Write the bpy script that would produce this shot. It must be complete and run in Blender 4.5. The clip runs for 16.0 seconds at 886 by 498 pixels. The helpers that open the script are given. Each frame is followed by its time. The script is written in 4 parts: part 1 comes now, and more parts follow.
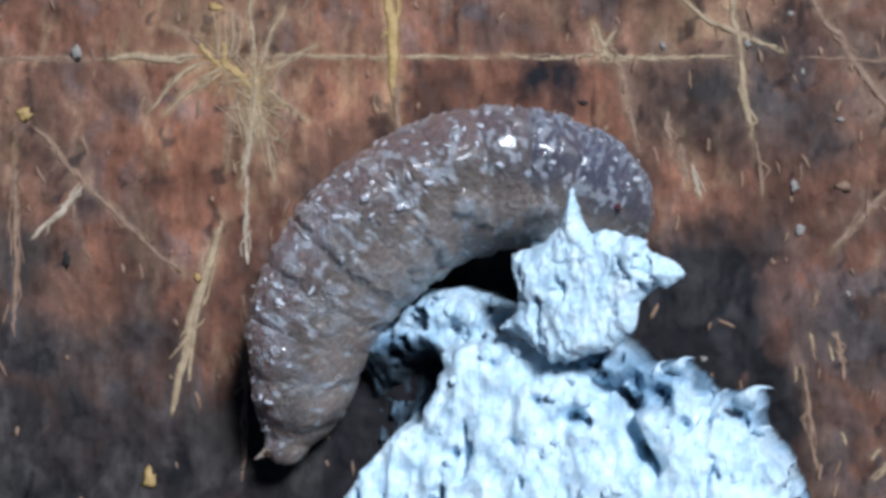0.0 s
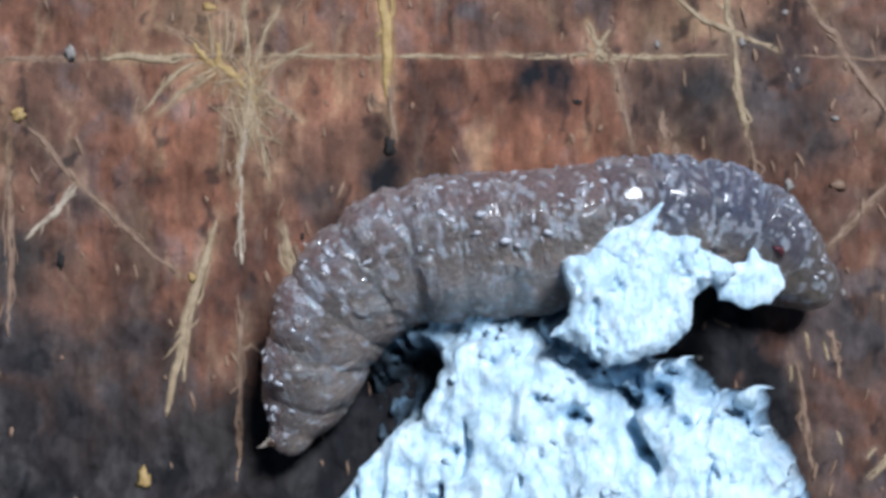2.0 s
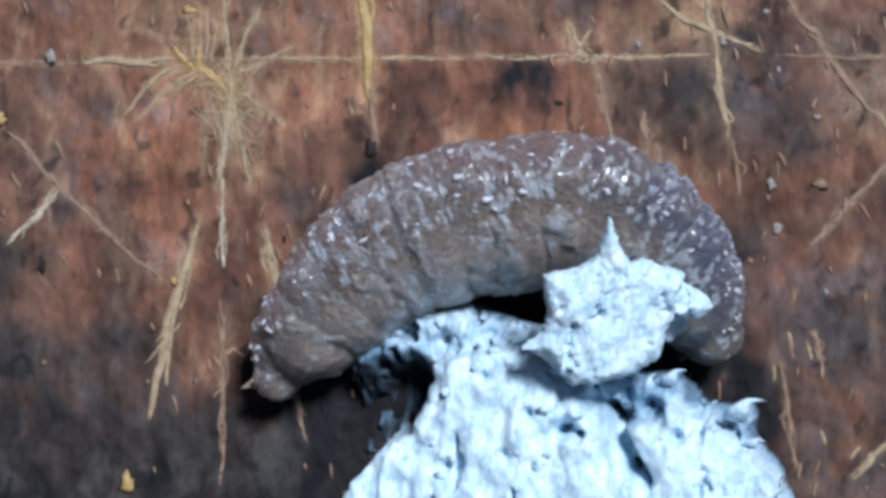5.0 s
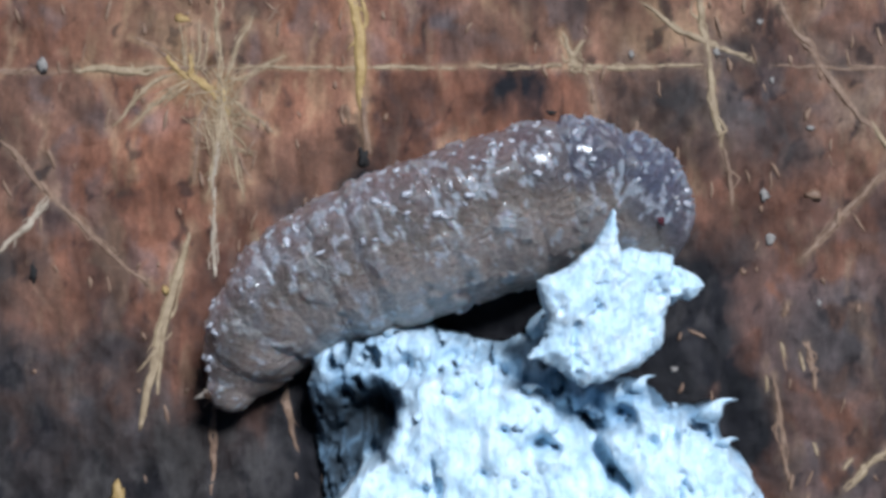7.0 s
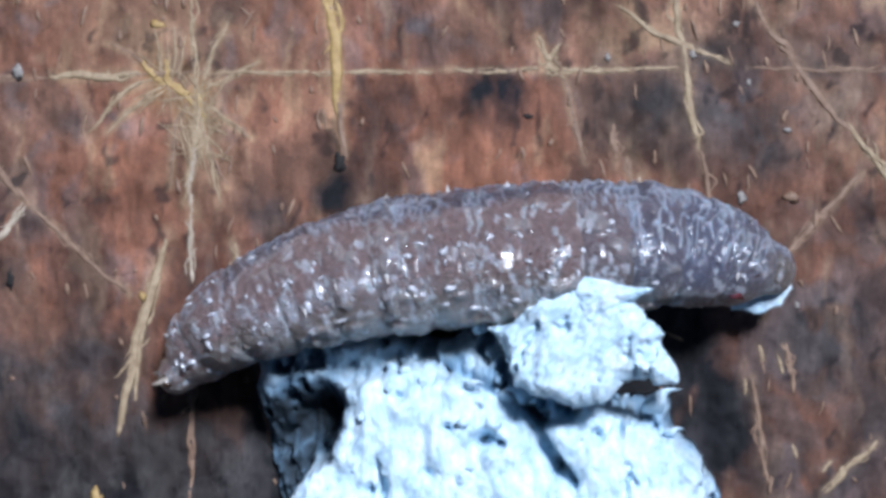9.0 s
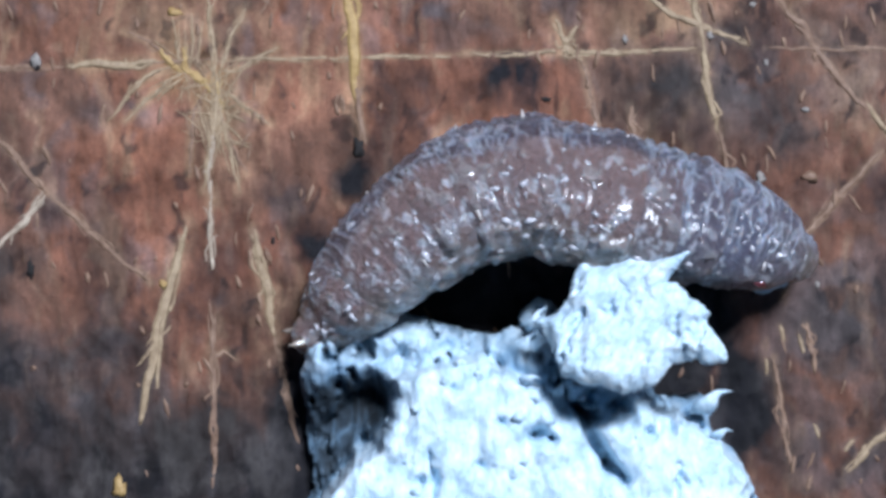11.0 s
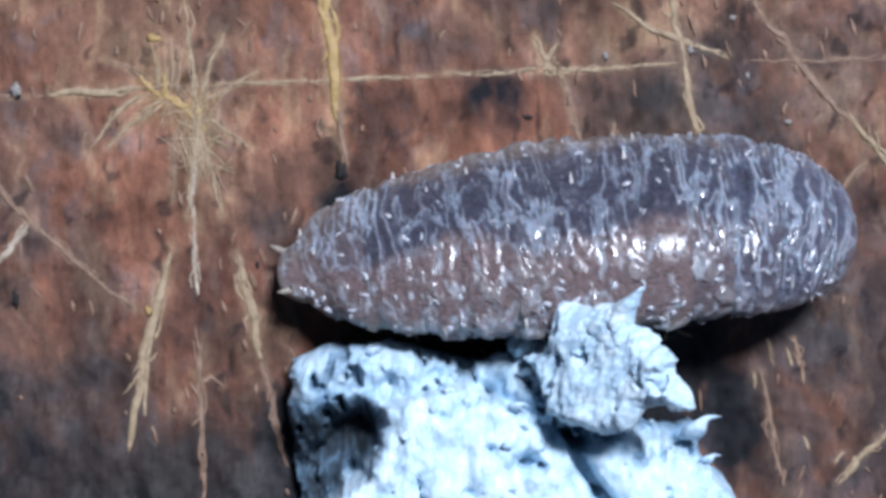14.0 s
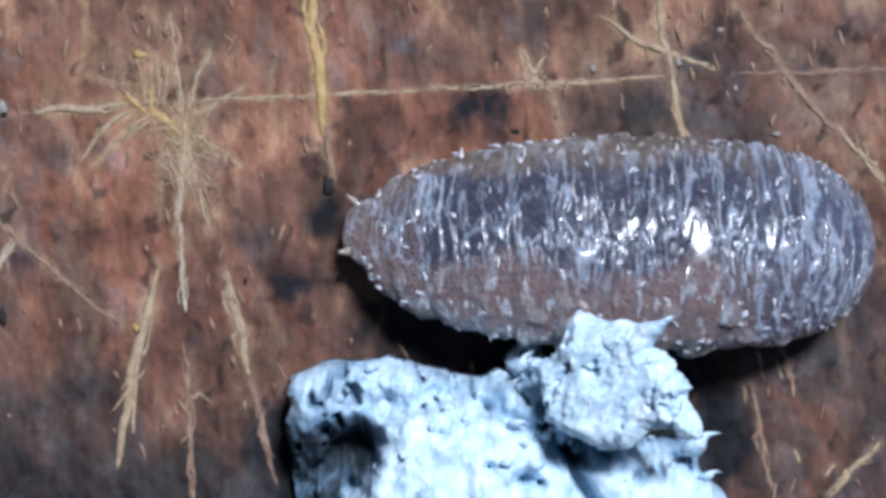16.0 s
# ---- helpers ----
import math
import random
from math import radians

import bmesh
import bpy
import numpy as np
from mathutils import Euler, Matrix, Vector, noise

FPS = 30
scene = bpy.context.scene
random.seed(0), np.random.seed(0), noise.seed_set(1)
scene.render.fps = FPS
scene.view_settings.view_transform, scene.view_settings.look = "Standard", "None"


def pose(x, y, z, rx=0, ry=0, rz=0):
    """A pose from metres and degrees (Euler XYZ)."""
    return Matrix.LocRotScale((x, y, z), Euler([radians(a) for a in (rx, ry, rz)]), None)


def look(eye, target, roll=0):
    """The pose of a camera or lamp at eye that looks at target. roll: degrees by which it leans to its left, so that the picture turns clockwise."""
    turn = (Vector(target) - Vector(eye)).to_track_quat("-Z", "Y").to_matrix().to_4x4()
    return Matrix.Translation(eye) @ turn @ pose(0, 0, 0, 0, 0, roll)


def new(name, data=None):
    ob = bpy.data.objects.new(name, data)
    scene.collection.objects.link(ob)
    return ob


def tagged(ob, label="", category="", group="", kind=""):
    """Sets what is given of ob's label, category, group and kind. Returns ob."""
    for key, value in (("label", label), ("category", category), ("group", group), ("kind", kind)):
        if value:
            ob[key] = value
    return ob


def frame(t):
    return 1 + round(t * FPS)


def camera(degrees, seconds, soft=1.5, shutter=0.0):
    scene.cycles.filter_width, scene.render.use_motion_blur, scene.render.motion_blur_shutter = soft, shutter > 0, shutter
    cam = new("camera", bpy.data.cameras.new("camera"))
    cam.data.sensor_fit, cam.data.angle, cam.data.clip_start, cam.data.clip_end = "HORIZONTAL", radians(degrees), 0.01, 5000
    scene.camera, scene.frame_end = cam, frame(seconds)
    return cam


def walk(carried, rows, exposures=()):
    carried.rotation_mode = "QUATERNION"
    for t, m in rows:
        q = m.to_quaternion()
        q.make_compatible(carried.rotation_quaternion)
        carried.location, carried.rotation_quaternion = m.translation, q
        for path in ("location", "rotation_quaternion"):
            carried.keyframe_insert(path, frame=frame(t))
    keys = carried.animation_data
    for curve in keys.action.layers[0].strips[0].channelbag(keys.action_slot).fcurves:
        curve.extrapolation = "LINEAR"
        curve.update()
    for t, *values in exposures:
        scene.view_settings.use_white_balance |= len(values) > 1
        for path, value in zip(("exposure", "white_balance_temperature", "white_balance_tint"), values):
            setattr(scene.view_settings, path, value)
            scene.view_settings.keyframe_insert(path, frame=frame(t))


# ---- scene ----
MM = 0.001

# ---- camera ----
cam = camera(25, 16.0, soft=3.7)
walk(cam, [
    (0, pose(-0.000 * MM, 0.001 * MM, 44.200 * MM, 0, 0, 0.00)),
    (0.5, pose(-0.002 * MM, -0.015 * MM, 44.194 * MM, 0, 0, -0.06)),
    (1, pose(0.035 * MM, -0.029 * MM, 44.186 * MM, 0, 0, -0.07)),
    (1.5, pose(0.092 * MM, -0.020 * MM, 44.184 * MM, 0, 0, -0.06)),
    (2, pose(0.119 * MM, -0.009 * MM, 44.161 * MM, 0, 0, -0.10)),
    (2.5, pose(0.232 * MM, -0.006 * MM, 44.145 * MM, 0, 0, -0.14)),
    (3, pose(0.288 * MM, 0.005 * MM, 44.121 * MM, 0, 0, -0.22)),
    (3.5, pose(0.320 * MM, 0.024 * MM, 44.121 * MM, 0, 0, -0.29)),
    (4, pose(0.401 * MM, 0.028 * MM, 44.114 * MM, 0, 0, -0.39)),
    (6.5, pose(0.607 * MM, 0.075 * MM, 44.023 * MM, 0, 0, -0.52)),
    (7, pose(0.689 * MM, 0.246 * MM, 43.996 * MM, 0, 0, -0.32)),
    (7.5, pose(0.948 * MM, 0.688 * MM, 44.025 * MM, 0, 0, -0.38)),
    (8, pose(1.182 * MM, 0.817 * MM, 43.990 * MM, 0, 0, -0.52)),
    (8.5, pose(1.155 * MM, 0.570 * MM, 43.963 * MM, 0, 0, -0.61)),
    (9, pose(1.191 * MM, 0.337 * MM, 43.939 * MM, 0, 0, -0.67)),
    (11.5, pose(0.695 * MM, -0.047 * MM, 43.966 * MM, 0, 0, -1.52)),
    (12, pose(0.705 * MM, -0.081 * MM, 43.965 * MM, 0, 0, -1.55)),
    (12.5, pose(0.730 * MM, -0.077 * MM, 43.988 * MM, 0, 0, -1.60)),
    (13, pose(0.881 * MM, 0.026 * MM, 43.943 * MM, 0, 0, -2.14)),
    (13.5, pose(1.025 * MM, 0.301 * MM, 43.888 * MM, 0, 0, -2.55)),
    (14, pose(1.098 * MM, 0.431 * MM, 43.882 * MM, 0, 0, -2.67)),
    (14.5, pose(1.179 * MM, 0.616 * MM, 43.784 * MM, 0, 0, -2.83)),
    (15, pose(1.216 * MM, 0.621 * MM, 43.750 * MM, 0, 0, -2.85)),
    (15.5, pose(1.257 * MM, 0.629 * MM, 43.786 * MM, 0, 0, -3.02)),
    (16, pose(1.372 * MM, 0.744 * MM, 43.744 * MM, 0, 0, -3.05)),
], exposures=[(0, 0.0, 5450, 8), (4, 0.06, 5450, 8), (6.5, 0.0, 5450, 8), (7.5, 0.0, 5450, 8), (8, 0.2, 5330, 10), (9, 0.2, 5300, 11), (11.5, 0.15, 5320, 11), (14, 0.16, 5340, 12), (16, 0.15, 5350, 12)])

# ---- daylight: clear light falling in low from the far right ----
SUN_UP, SUN_ROUND = radians(59), radians(30)
world = bpy.data.worlds.new("sky")
scene.world = world
world.use_nodes = True
sky = world.node_tree.nodes.new("ShaderNodeTexSky")
sky.sky_type, sky.sun_disc = "NISHITA", False
sky.sun_elevation, sky.sun_rotation = SUN_UP, SUN_ROUND
backg = world.node_tree.nodes["Background"]
backg.inputs["Strength"].default_value = 0.0145
world.node_tree.links.new(sky.outputs["Color"], backg.inputs["Color"])
lamp = bpy.data.lights.new("sun", "SUN")
lamp.energy, lamp.angle, lamp.color = 4.95, radians(12), (1.0, 0.97, 0.93)
sun = new("sun", lamp)
sun_from = Vector((math.sin(SUN_ROUND) * math.cos(SUN_UP), math.cos(SUN_ROUND) * math.cos(SUN_UP), math.sin(SUN_UP)))
sun.matrix_world = look(sun_from * 0.3, (0, 0, 0))


# ---- materials ----
class Nodes:
    """A small builder for one material's node tree."""

    def __init__(self, name):
        self.mat = bpy.data.materials.new(name)
        self.mat.use_nodes = True
        self.tree = self.mat.node_tree
        self.bsdf = self.tree.nodes["Principled BSDF"]

    def add(self, kind, values=None):
        n = self.tree.nodes.new(kind)
        for k, v in (values or {}).items():
            if isinstance(v, bpy.types.NodeSocket):
                self.tree.links.new(v, n.inputs[k])
            else:
                n.inputs[k].default_value = v
        return n

    def put(self, **values):
        for k, v in values.items():
            key = k.replace("_", " ")
            if isinstance(v, bpy.types.NodeSocket):
                self.tree.links.new(v, self.bsdf.inputs[key])
            else:
                self.bsdf.inputs[key].default_value = v

    def coords(self, sx=1000.0, sy=1000.0, sz=1000.0):
        tc = self.add("ShaderNodeTexCoord")
        return self.add("ShaderNodeMapping", {"Vector": tc.outputs["Object"], "Scale": (sx, sy, sz)}).outputs["Vector"]

    def noise(self, vec, scale, detail=4.0, rough=0.6, dist=0.0):
        return self.add("ShaderNodeTexNoise", {"Vector": vec, "Scale": scale, "Detail": detail, "Roughness": rough, "Distortion": dist}).outputs["Fac"]

    def ramp(self, fac, stops):
        r = self.add("ShaderNodeValToRGB", {"Fac": fac})
        e = r.color_ramp.elements
        e[0].position, e[0].color = stops[0][0], (*stops[0][1], 1)
        e[1].position, e[1].color = stops[-1][0], (*stops[-1][1], 1)
        for p, c in stops[1:-1]:
            e.new(p).color = (*c, 1)
        return r.outputs["Color"]

    def mix(self, fac, a, b, blend="MIX"):
        m = self.add("ShaderNodeMix")
        m.data_type, m.blend_type = "RGBA", blend
        for k, v in ((0, fac), (6, a), (7, b)):
            if isinstance(v, bpy.types.NodeSocket):
                self.tree.links.new(v, m.inputs[k])
            else:
                m.inputs[k].default_value = v if k == 0 else (*v, 1)
        return m.outputs[2]

    def bump(self, height, strength, distance):
        self.put(Normal=self.add("ShaderNodeBump", {"Height": height, "Strength": strength, "Distance": distance}).outputs["Normal"])


def grey(v):
    return (v, v, v)


def make_ground_mat():
    n = Nodes("weathered_brown_board")
    stain_and_shade = n.add("ShaderNodeVertexColor")
    stain_and_shade.layer_name = "stain_and_shade"
    col = stain_and_shade.outputs["Color"]
    v = n.coords()
    grain = n.noise(n.coords(1000, 260, 1000), 9.0, 6.0, 0.7)
    fine = n.noise(v, 16.0, 5.0, 0.7)
    wide = n.noise(v, 0.03, 8.0, 0.7)
    col = n.mix(0.5, col, n.ramp(wide, [(0.3, (0.7, 0.7, 0.72)), (0.7, (1.25, 1.2, 1.15))]), "MULTIPLY")
    col = n.mix(0.42, col, n.ramp(grain, [(0.3, grey(0.5)), (0.7, grey(1.5))]), "MULTIPLY")
    col = n.mix(0.4, col, n.ramp(fine, [(0.3, grey(0.5)), (0.75, grey(1.5))]), "MULTIPLY")
    n.put(Base_Color=col, Roughness=n.ramp(grain, [(0.3, grey(0.45)), (0.8, grey(0.8))]), Specular_IOR_Level=0.22)
    n.bump(n.mix(0.5, grain, fine), 0.7, 0.00010)
    return n.mat


def make_fibre_mat(name, dark, pale):
    n = Nodes(name)
    v = n.coords()
    c = n.ramp(n.noise(v, 4.0, 5.0, 0.7), [(0.3, dark), (0.7, pale)])
    n.put(Base_Color=c, Roughness=0.6)
    n.bump(n.noise(v, 20.0, 3.0), 0.5, 0.00004)
    return n.mat


def make_chalk_mat():
    n = Nodes("white_crumbly_chalk")
    v = n.coords()
    a = n.noise(v, 2.2, 6.0, 0.65)
    b = n.noise(n.coords(1000, 420, 700), 11.0, 5.0, 0.7, 0.6)
    dust_and_shade = n.add("ShaderNodeVertexColor")
    dust_and_shade.layer_name = "dust_and_shade"
    w = n.noise(n.coords(1000, 500, 800), 5.0, 5.0, 0.65, 0.8)
    c = n.ramp(n.mix(0.5, a, w), [(0.36, (0.38, 0.54, 0.68)), (0.48, (0.58, 0.75, 0.88)), (0.62, (0.76, 0.87, 0.94))])
    c = n.mix(n.ramp(b, [(0.34, grey(0.7)), (0.46, grey(0.0))]), c, (0.34, 0.43, 0.54))
    c = n.mix(1.0, c, dust_and_shade.outputs["Color"], "MULTIPLY")
    n.put(Base_Color=c, Roughness=0.85)
    n.bump(n.mix(0.5, w, b), 0.7, 0.00014)
    return n.mat


def make_skin_mat():
    """Wet larva skin over its own markings and painted-in glints, sheen and furrow shade."""
    n = Nodes("wet_larva_skin")
    marks = n.add("ShaderNodeVertexColor")
    marks.layer_name = "skin"
    v = n.coords()
    fine = n.noise(v, 7.0, 5.0, 0.7)
    c = n.mix(0.5, marks.outputs["Color"], n.ramp(fine, [(0.3, grey(0.55)), (0.7, grey(1.45))]), "MULTIPLY")
    n.put(Base_Color=c, Roughness=0.34, Subsurface_Weight=0.3, Subsurface_Radius=(1.0, 0.5, 0.35), Subsurface_Scale=0.0004,
          Coat_IOR=1.6, Coat_Weight=0.6, Coat_Roughness=n.ramp(fine, [(0.38, grey(0.10)), (0.60, grey(0.36))]), Specular_IOR_Level=0.65)
    n.bump(n.mix(0.45, fine, n.noise(v, 12.0, 3.0, 0.65)), 1.0, 0.00060)
    return n.mat


def plain_mat(name, color, rough=0.5, coat=0.0):
    n = Nodes(name)
    v = n.coords()
    k = n.noise(v, 5.0, 4.0)
    n.put(Base_Color=n.ramp(k, [(0.3, tuple(c * 0.7 for c in color)), (0.7, tuple(min(1.0, c * 1.25) for c in color))]),
          Roughness=rough, Coat_Weight=coat)
    n.bump(k, 0.4, 0.00004)
    return n.mat


GROUND = make_ground_mat()
STRAW = make_fibre_mat("straw_fibre", (0.20, 0.135, 0.075), (0.40, 0.30, 0.18))
OCHRE = make_fibre_mat("ochre_fibre", (0.26, 0.16, 0.05), (0.48, 0.33, 0.13))
PALE = make_fibre_mat("bleached_fibre", (0.26, 0.19, 0.13), (0.50, 0.42, 0.32))
RUST = make_fibre_mat("rusty_fibre", (0.14, 0.078, 0.048), (0.28, 0.18, 0.115))
CHALK = make_chalk_mat()
SKIN = make_skin_mat()
GRIT = plain_mat("grey_grit", (0.27, 0.245, 0.22), 0.85)
DARK_GRIT = plain_mat("dark_grit", (0.014, 0.012, 0.011), 0.9)
BRISTLE = plain_mat("pale_bristle", (0.55, 0.52, 0.50), 0.35, 0.4)
HORN = plain_mat("dark_horn", (0.05, 0.03, 0.02), 0.25, 0.6)
AMBER = plain_mat("amber_horn", (0.27, 0.23, 0.19), 0.25, 0.7)


# ---- noise and mesh helpers ----
def lattice(x, y, seed):
    """Smooth value noise over two arrays, 0 to 1."""
    xi, yi = np.floor(x).astype(np.int64), np.floor(y).astype(np.int64)
    fx, fy = x - xi, y - yi
    fx, fy = fx * fx * (3 - 2 * fx), fy * fy * (3 - 2 * fy)

    def h(a, b):
        k = (a * 374761393 + b * 668265263 + seed * 974634777) & 0x7FFFFFFF
        k = ((k ^ (k >> 13)) * 1274126177) & 0x7FFFFFFF
        return ((k ^ (k >> 16)) & 0xFFFF) / 65535.0
    top = h(xi, yi) * (1 - fx) + h(xi + 1, yi) * fx
    low = h(xi, yi + 1) * (1 - fx) + h(xi + 1, yi + 1) * fx
    return top * (1 - fy) + low * fy


def fractal(x, y, seed, octaves=5, gain=0.55):
    total, amp, norm = 0.0, 1.0, 0.0
    for o in range(octaves):
        total = total + amp * lattice(x * 2 ** o + 17.3 * o, y * 2 ** o - 9.1 * o, seed + o)
        norm += amp
        amp *= gain
    return total / norm


def step_between(a, b, v):
    k = np.clip((v - a) / (b - a), 0, 1)
    return k * k * (3 - 2 * k)


def tint(base, colour, weight):
    return base + (np.array(colour) - base) * np.clip(weight, 0, 1)[..., None]


def mesh_from(name, verts, faces, mat, smooth=True):
    me = bpy.data.meshes.new(name)
    me.from_pydata([tuple(v) for v in verts], [], faces)
    me.materials.append(mat)
    if smooth:
        me.polygons.foreach_set("use_smooth", [True] * len(me.polygons))
    me.update()
    return me


def part(name, me, parent, label="", m=None):
    ob = new(name, me)
    ob.parent = parent
    if m is not None:
        ob.matrix_basis = m
    return tagged(ob, label=label)


# ---- ground ----
def blob(x, y, centre, rx, ry):
    cx, cy = centre
    return np.exp(-(((x - cx) / rx) ** 2 + ((y - cy) / ry) ** 2))


def ground_relief(x, y):
    """Height of the board's surface in mm."""
    long_grain = fractal(x * 2.6, y * 0.5, 11, 4)
    lumps = fractal(x * 0.55, y * 0.45, 12, 4)
    pits = fractal(x * 3.2, y * 2.4, 13, 4)
    return 0.16 * (lumps - 0.5) + 0.12 * (long_grain - 0.5) + 0.16 * (pits - 0.5)


def bend_line(points, n=24, wander=0.02, seed=0):
    """A smooth polyline through points, in mm, with a little wander."""
    p = np.array(points, float)
    seg = np.r_[0, np.cumsum(np.hypot(*np.diff(p, axis=0).T))]
    u = np.linspace(0, seg[-1], n)
    q = np.stack([np.interp(u, seg, p[:, 0]), np.interp(u, seg, p[:, 1])], 1)
    k = u * 2.2
    q[:, 0] += wander * 2 * (fractal(k, k * 0 + seed * 3.7, 5, 3) - 0.5) * 2
    q[:, 1] += wander * 2 * (fractal(k, k * 0 + seed * 5.1 + 50, 6, 3) - 0.5) * 2
    return q


def strand(points, width, seed, n=24, flat=0.45, blunt=0.25, wander=0.03, sides=8):
    """Verts and faces of a flattened, frayed strand that lies on the ground."""
    q = bend_line(points, n, wander, seed)
    tan = np.gradient(q, axis=0)
    tan /= np.maximum(np.hypot(tan[:, :1], tan[:, 1:]), 1e-9)
    verts, faces = [], []
    u = np.linspace(0, 1, n)
    w = width * (blunt + (1 - blunt) * np.sqrt(np.clip(np.sin(np.pi * u), 0, 1))) * (0.65 + 0.7 * fractal(u * 9, u * 0 + seed, 7, 3))
    lift = ground_relief(q[:, 0], q[:, 1])
    for i in range(n):
        for s in range(sides):
            a = 2 * math.pi * s / sides
            off = 0.5 * w[i] * math.cos(a)
            verts.append(((q[i, 0] - tan[i, 1] * off) * MM, (q[i, 1] + tan[i, 0] * off) * MM,
                          (lift[i] + 0.30 * flat * w[i] + 0.5 * flat * w[i] * math.sin(a)) * MM))
    for i in range(n - 1):
        for s in range(sides):
            t = (s + 1) % sides
            faces.append((i * sides + s, i * sides + t, (i + 1) * sides + t, (i + 1) * sides + s))
    faces += [tuple(range(sides))[::-1], tuple(range((n - 1) * sides, n * sides))]
    return verts, faces


def bundle(points, width, seed, n=30):
    """A frayed bundle: one flat strand and thinner ones that part from it."""
    rng = random.Random(seed)
    verts, faces = strand(points, width * 0.85, seed, n, 0.18, 0.2, 0.05, 7)
    p = np.array(points, float)
    seg = np.r_[0, np.cumsum(np.hypot(*np.diff(p, axis=0).T))]
    for j in range(4):
        a, b = sorted((rng.uniform(-0.04, 0.6), rng.uniform(0.35, 1.04)))
        b = max(b, a + 0.25)
        u = np.linspace(a, b, 4) * seg[-1]
        q = np.stack([np.interp(u, seg, p[:, 0]), np.interp(u, seg, p[:, 1])], 1)
        q += np.array([[rng.gauss(0, 0.5 * width), rng.gauss(0, 0.3 * width)] for _ in u])
        v, f = strand(q, width * rng.uniform(0.22, 0.5), seed * 7 + j, 14, 0.25, 0.1, 0.06, 6)
        k = len(verts)
        verts += v
        faces += [tuple(i + k for i in g) for g in f]
    return verts, faces


FIBRES = [
    # long thin seam fibre across the board
    (RUST, 0.09, ((-10.80, 4.16), (-9.05, 4.19), (-7.43, 4.21))), (STRAW, 0.18, ((-7.40, 4.21), (-6.43, 4.24), (-5.43, 4.28))), (RUST, 0.08, ((-5.55, 4.26), (-4.17, 4.26))), (STRAW, 0.07, ((-4.42, 4.28), (-1.18, 4.25), (1.45, 4.26))),
    (STRAW, 0.10, ((1.33, 4.29), (3.45, 4.23), (6.58, 4.25))), (RUST, 0.08, ((7.95, 4.23), (9.70, 4.19), (11.45, 4.16))),
    # upright stalk
    (OCHRE, 0.26, ((-1.25, 6.64), (-1.18, 5.26), (-1.07, 3.20))), (RUST, 0.12, ((-1.09, 3.76), (-0.95, 2.26))),
    # strong slanting straw
    (STRAW, 0.24, ((-4.85, 0.70), (-5.40, -0.99), (-6.05, -3.74))), (PALE, 0.14, ((-9.08, 0.21), (-7.93, 1.44))),
    (RUST, 0.12, ((-7.93, 1.45), (-6.80, 0.39), (-5.68, -0.61))), (RUST, 0.14, ((-9.05, 2.70), (-7.93, 1.45))),
    # upright threads
    (PALE, 0.11, ((-4.35, 1.20), (-4.35, -0.36))), (RUST, 0.12, ((-4.40, -0.99), (-4.38, -3.11), (-4.45, -5.24))), (RUST, 0.12, ((-9.45, 2.51), (-9.47, -1.99))),
    (STRAW, 0.19, ((-3.43, 0.55), (-2.99, -1.84))), (RUST, 0.13, ((-2.99, -1.84), (-2.55, -4.24))),
    (RUST, 0.08, ((-4.34, -2.75), (-4.35, -2.25), (-4.10, -2.10), (-3.85, -2.35))),
    # cross on the far side
    (STRAW, 0.16, ((6.33, 6.64), (6.38, 5.26), (6.60, 4.31))), (STRAW, 0.18, ((6.53, 4.39), (6.68, 3.14), (6.88, 2.39))), (RUST, 0.11, ((6.85, 2.39), (7.10, 1.14))),
    (STRAW, 0.13, ((5.08, 5.64), (5.83, 5.08), (7.58, 4.33))), (RUST, 0.16, ((8.01, 5.76), (8.95, 4.39), (10.20, 2.76))), (STRAW, 0.15, ((10.08, 3.01), (11.20, 1.51))),
    (STRAW, 0.13, ((3.33, 5.01), (3.55, 4.39), (3.93, 4.14))), (STRAW, 0.12, ((3.89, 4.83), (3.64, 4.51), (3.58, 4.16))), (RUST, 0.11, ((3.90, 4.14), (4.08, 3.14), (4.35, 2.20))),
    (RUST, 0.14, ((8.58, -0.05), (9.45, 0.89), (10.45, 1.89))), (RUST, 0.10, ((7.96, -2.56), (8.08, -3.74), (8.34, -5.11))), (STRAW, 0.14, ((9.45, -5.11), (10.70, -3.99))),
    (RUST, 0.12, ((8.70, -1.86), (8.83, -2.61))), (RUST, 0.11, ((5.26, 2.26), (5.40, 1.39))), (RUST, 0.11, ((4.93, 3.08), (5.03, 2.24))),
    (PALE, 0.10, ((5.53, 1.89), (5.70, 1.14))),
    # short pale slivers on the dark side
    (STRAW, 0.08, ((8.12, -1.86), (8.21, -2.21))), (STRAW, 0.08, ((8.53, -2.06), (8.60, -2.49))), (STRAW, 0.08, ((7.78, -2.59), (7.84, -2.94))),
    (STRAW, 0.07, ((8.83, -4.04), (8.91, -4.36))), (STRAW, 0.08, ((9.45, -4.67), (9.65, -4.44))), (RUST, 0.10, ((8.28, -0.99), (8.15, -1.34))),
]
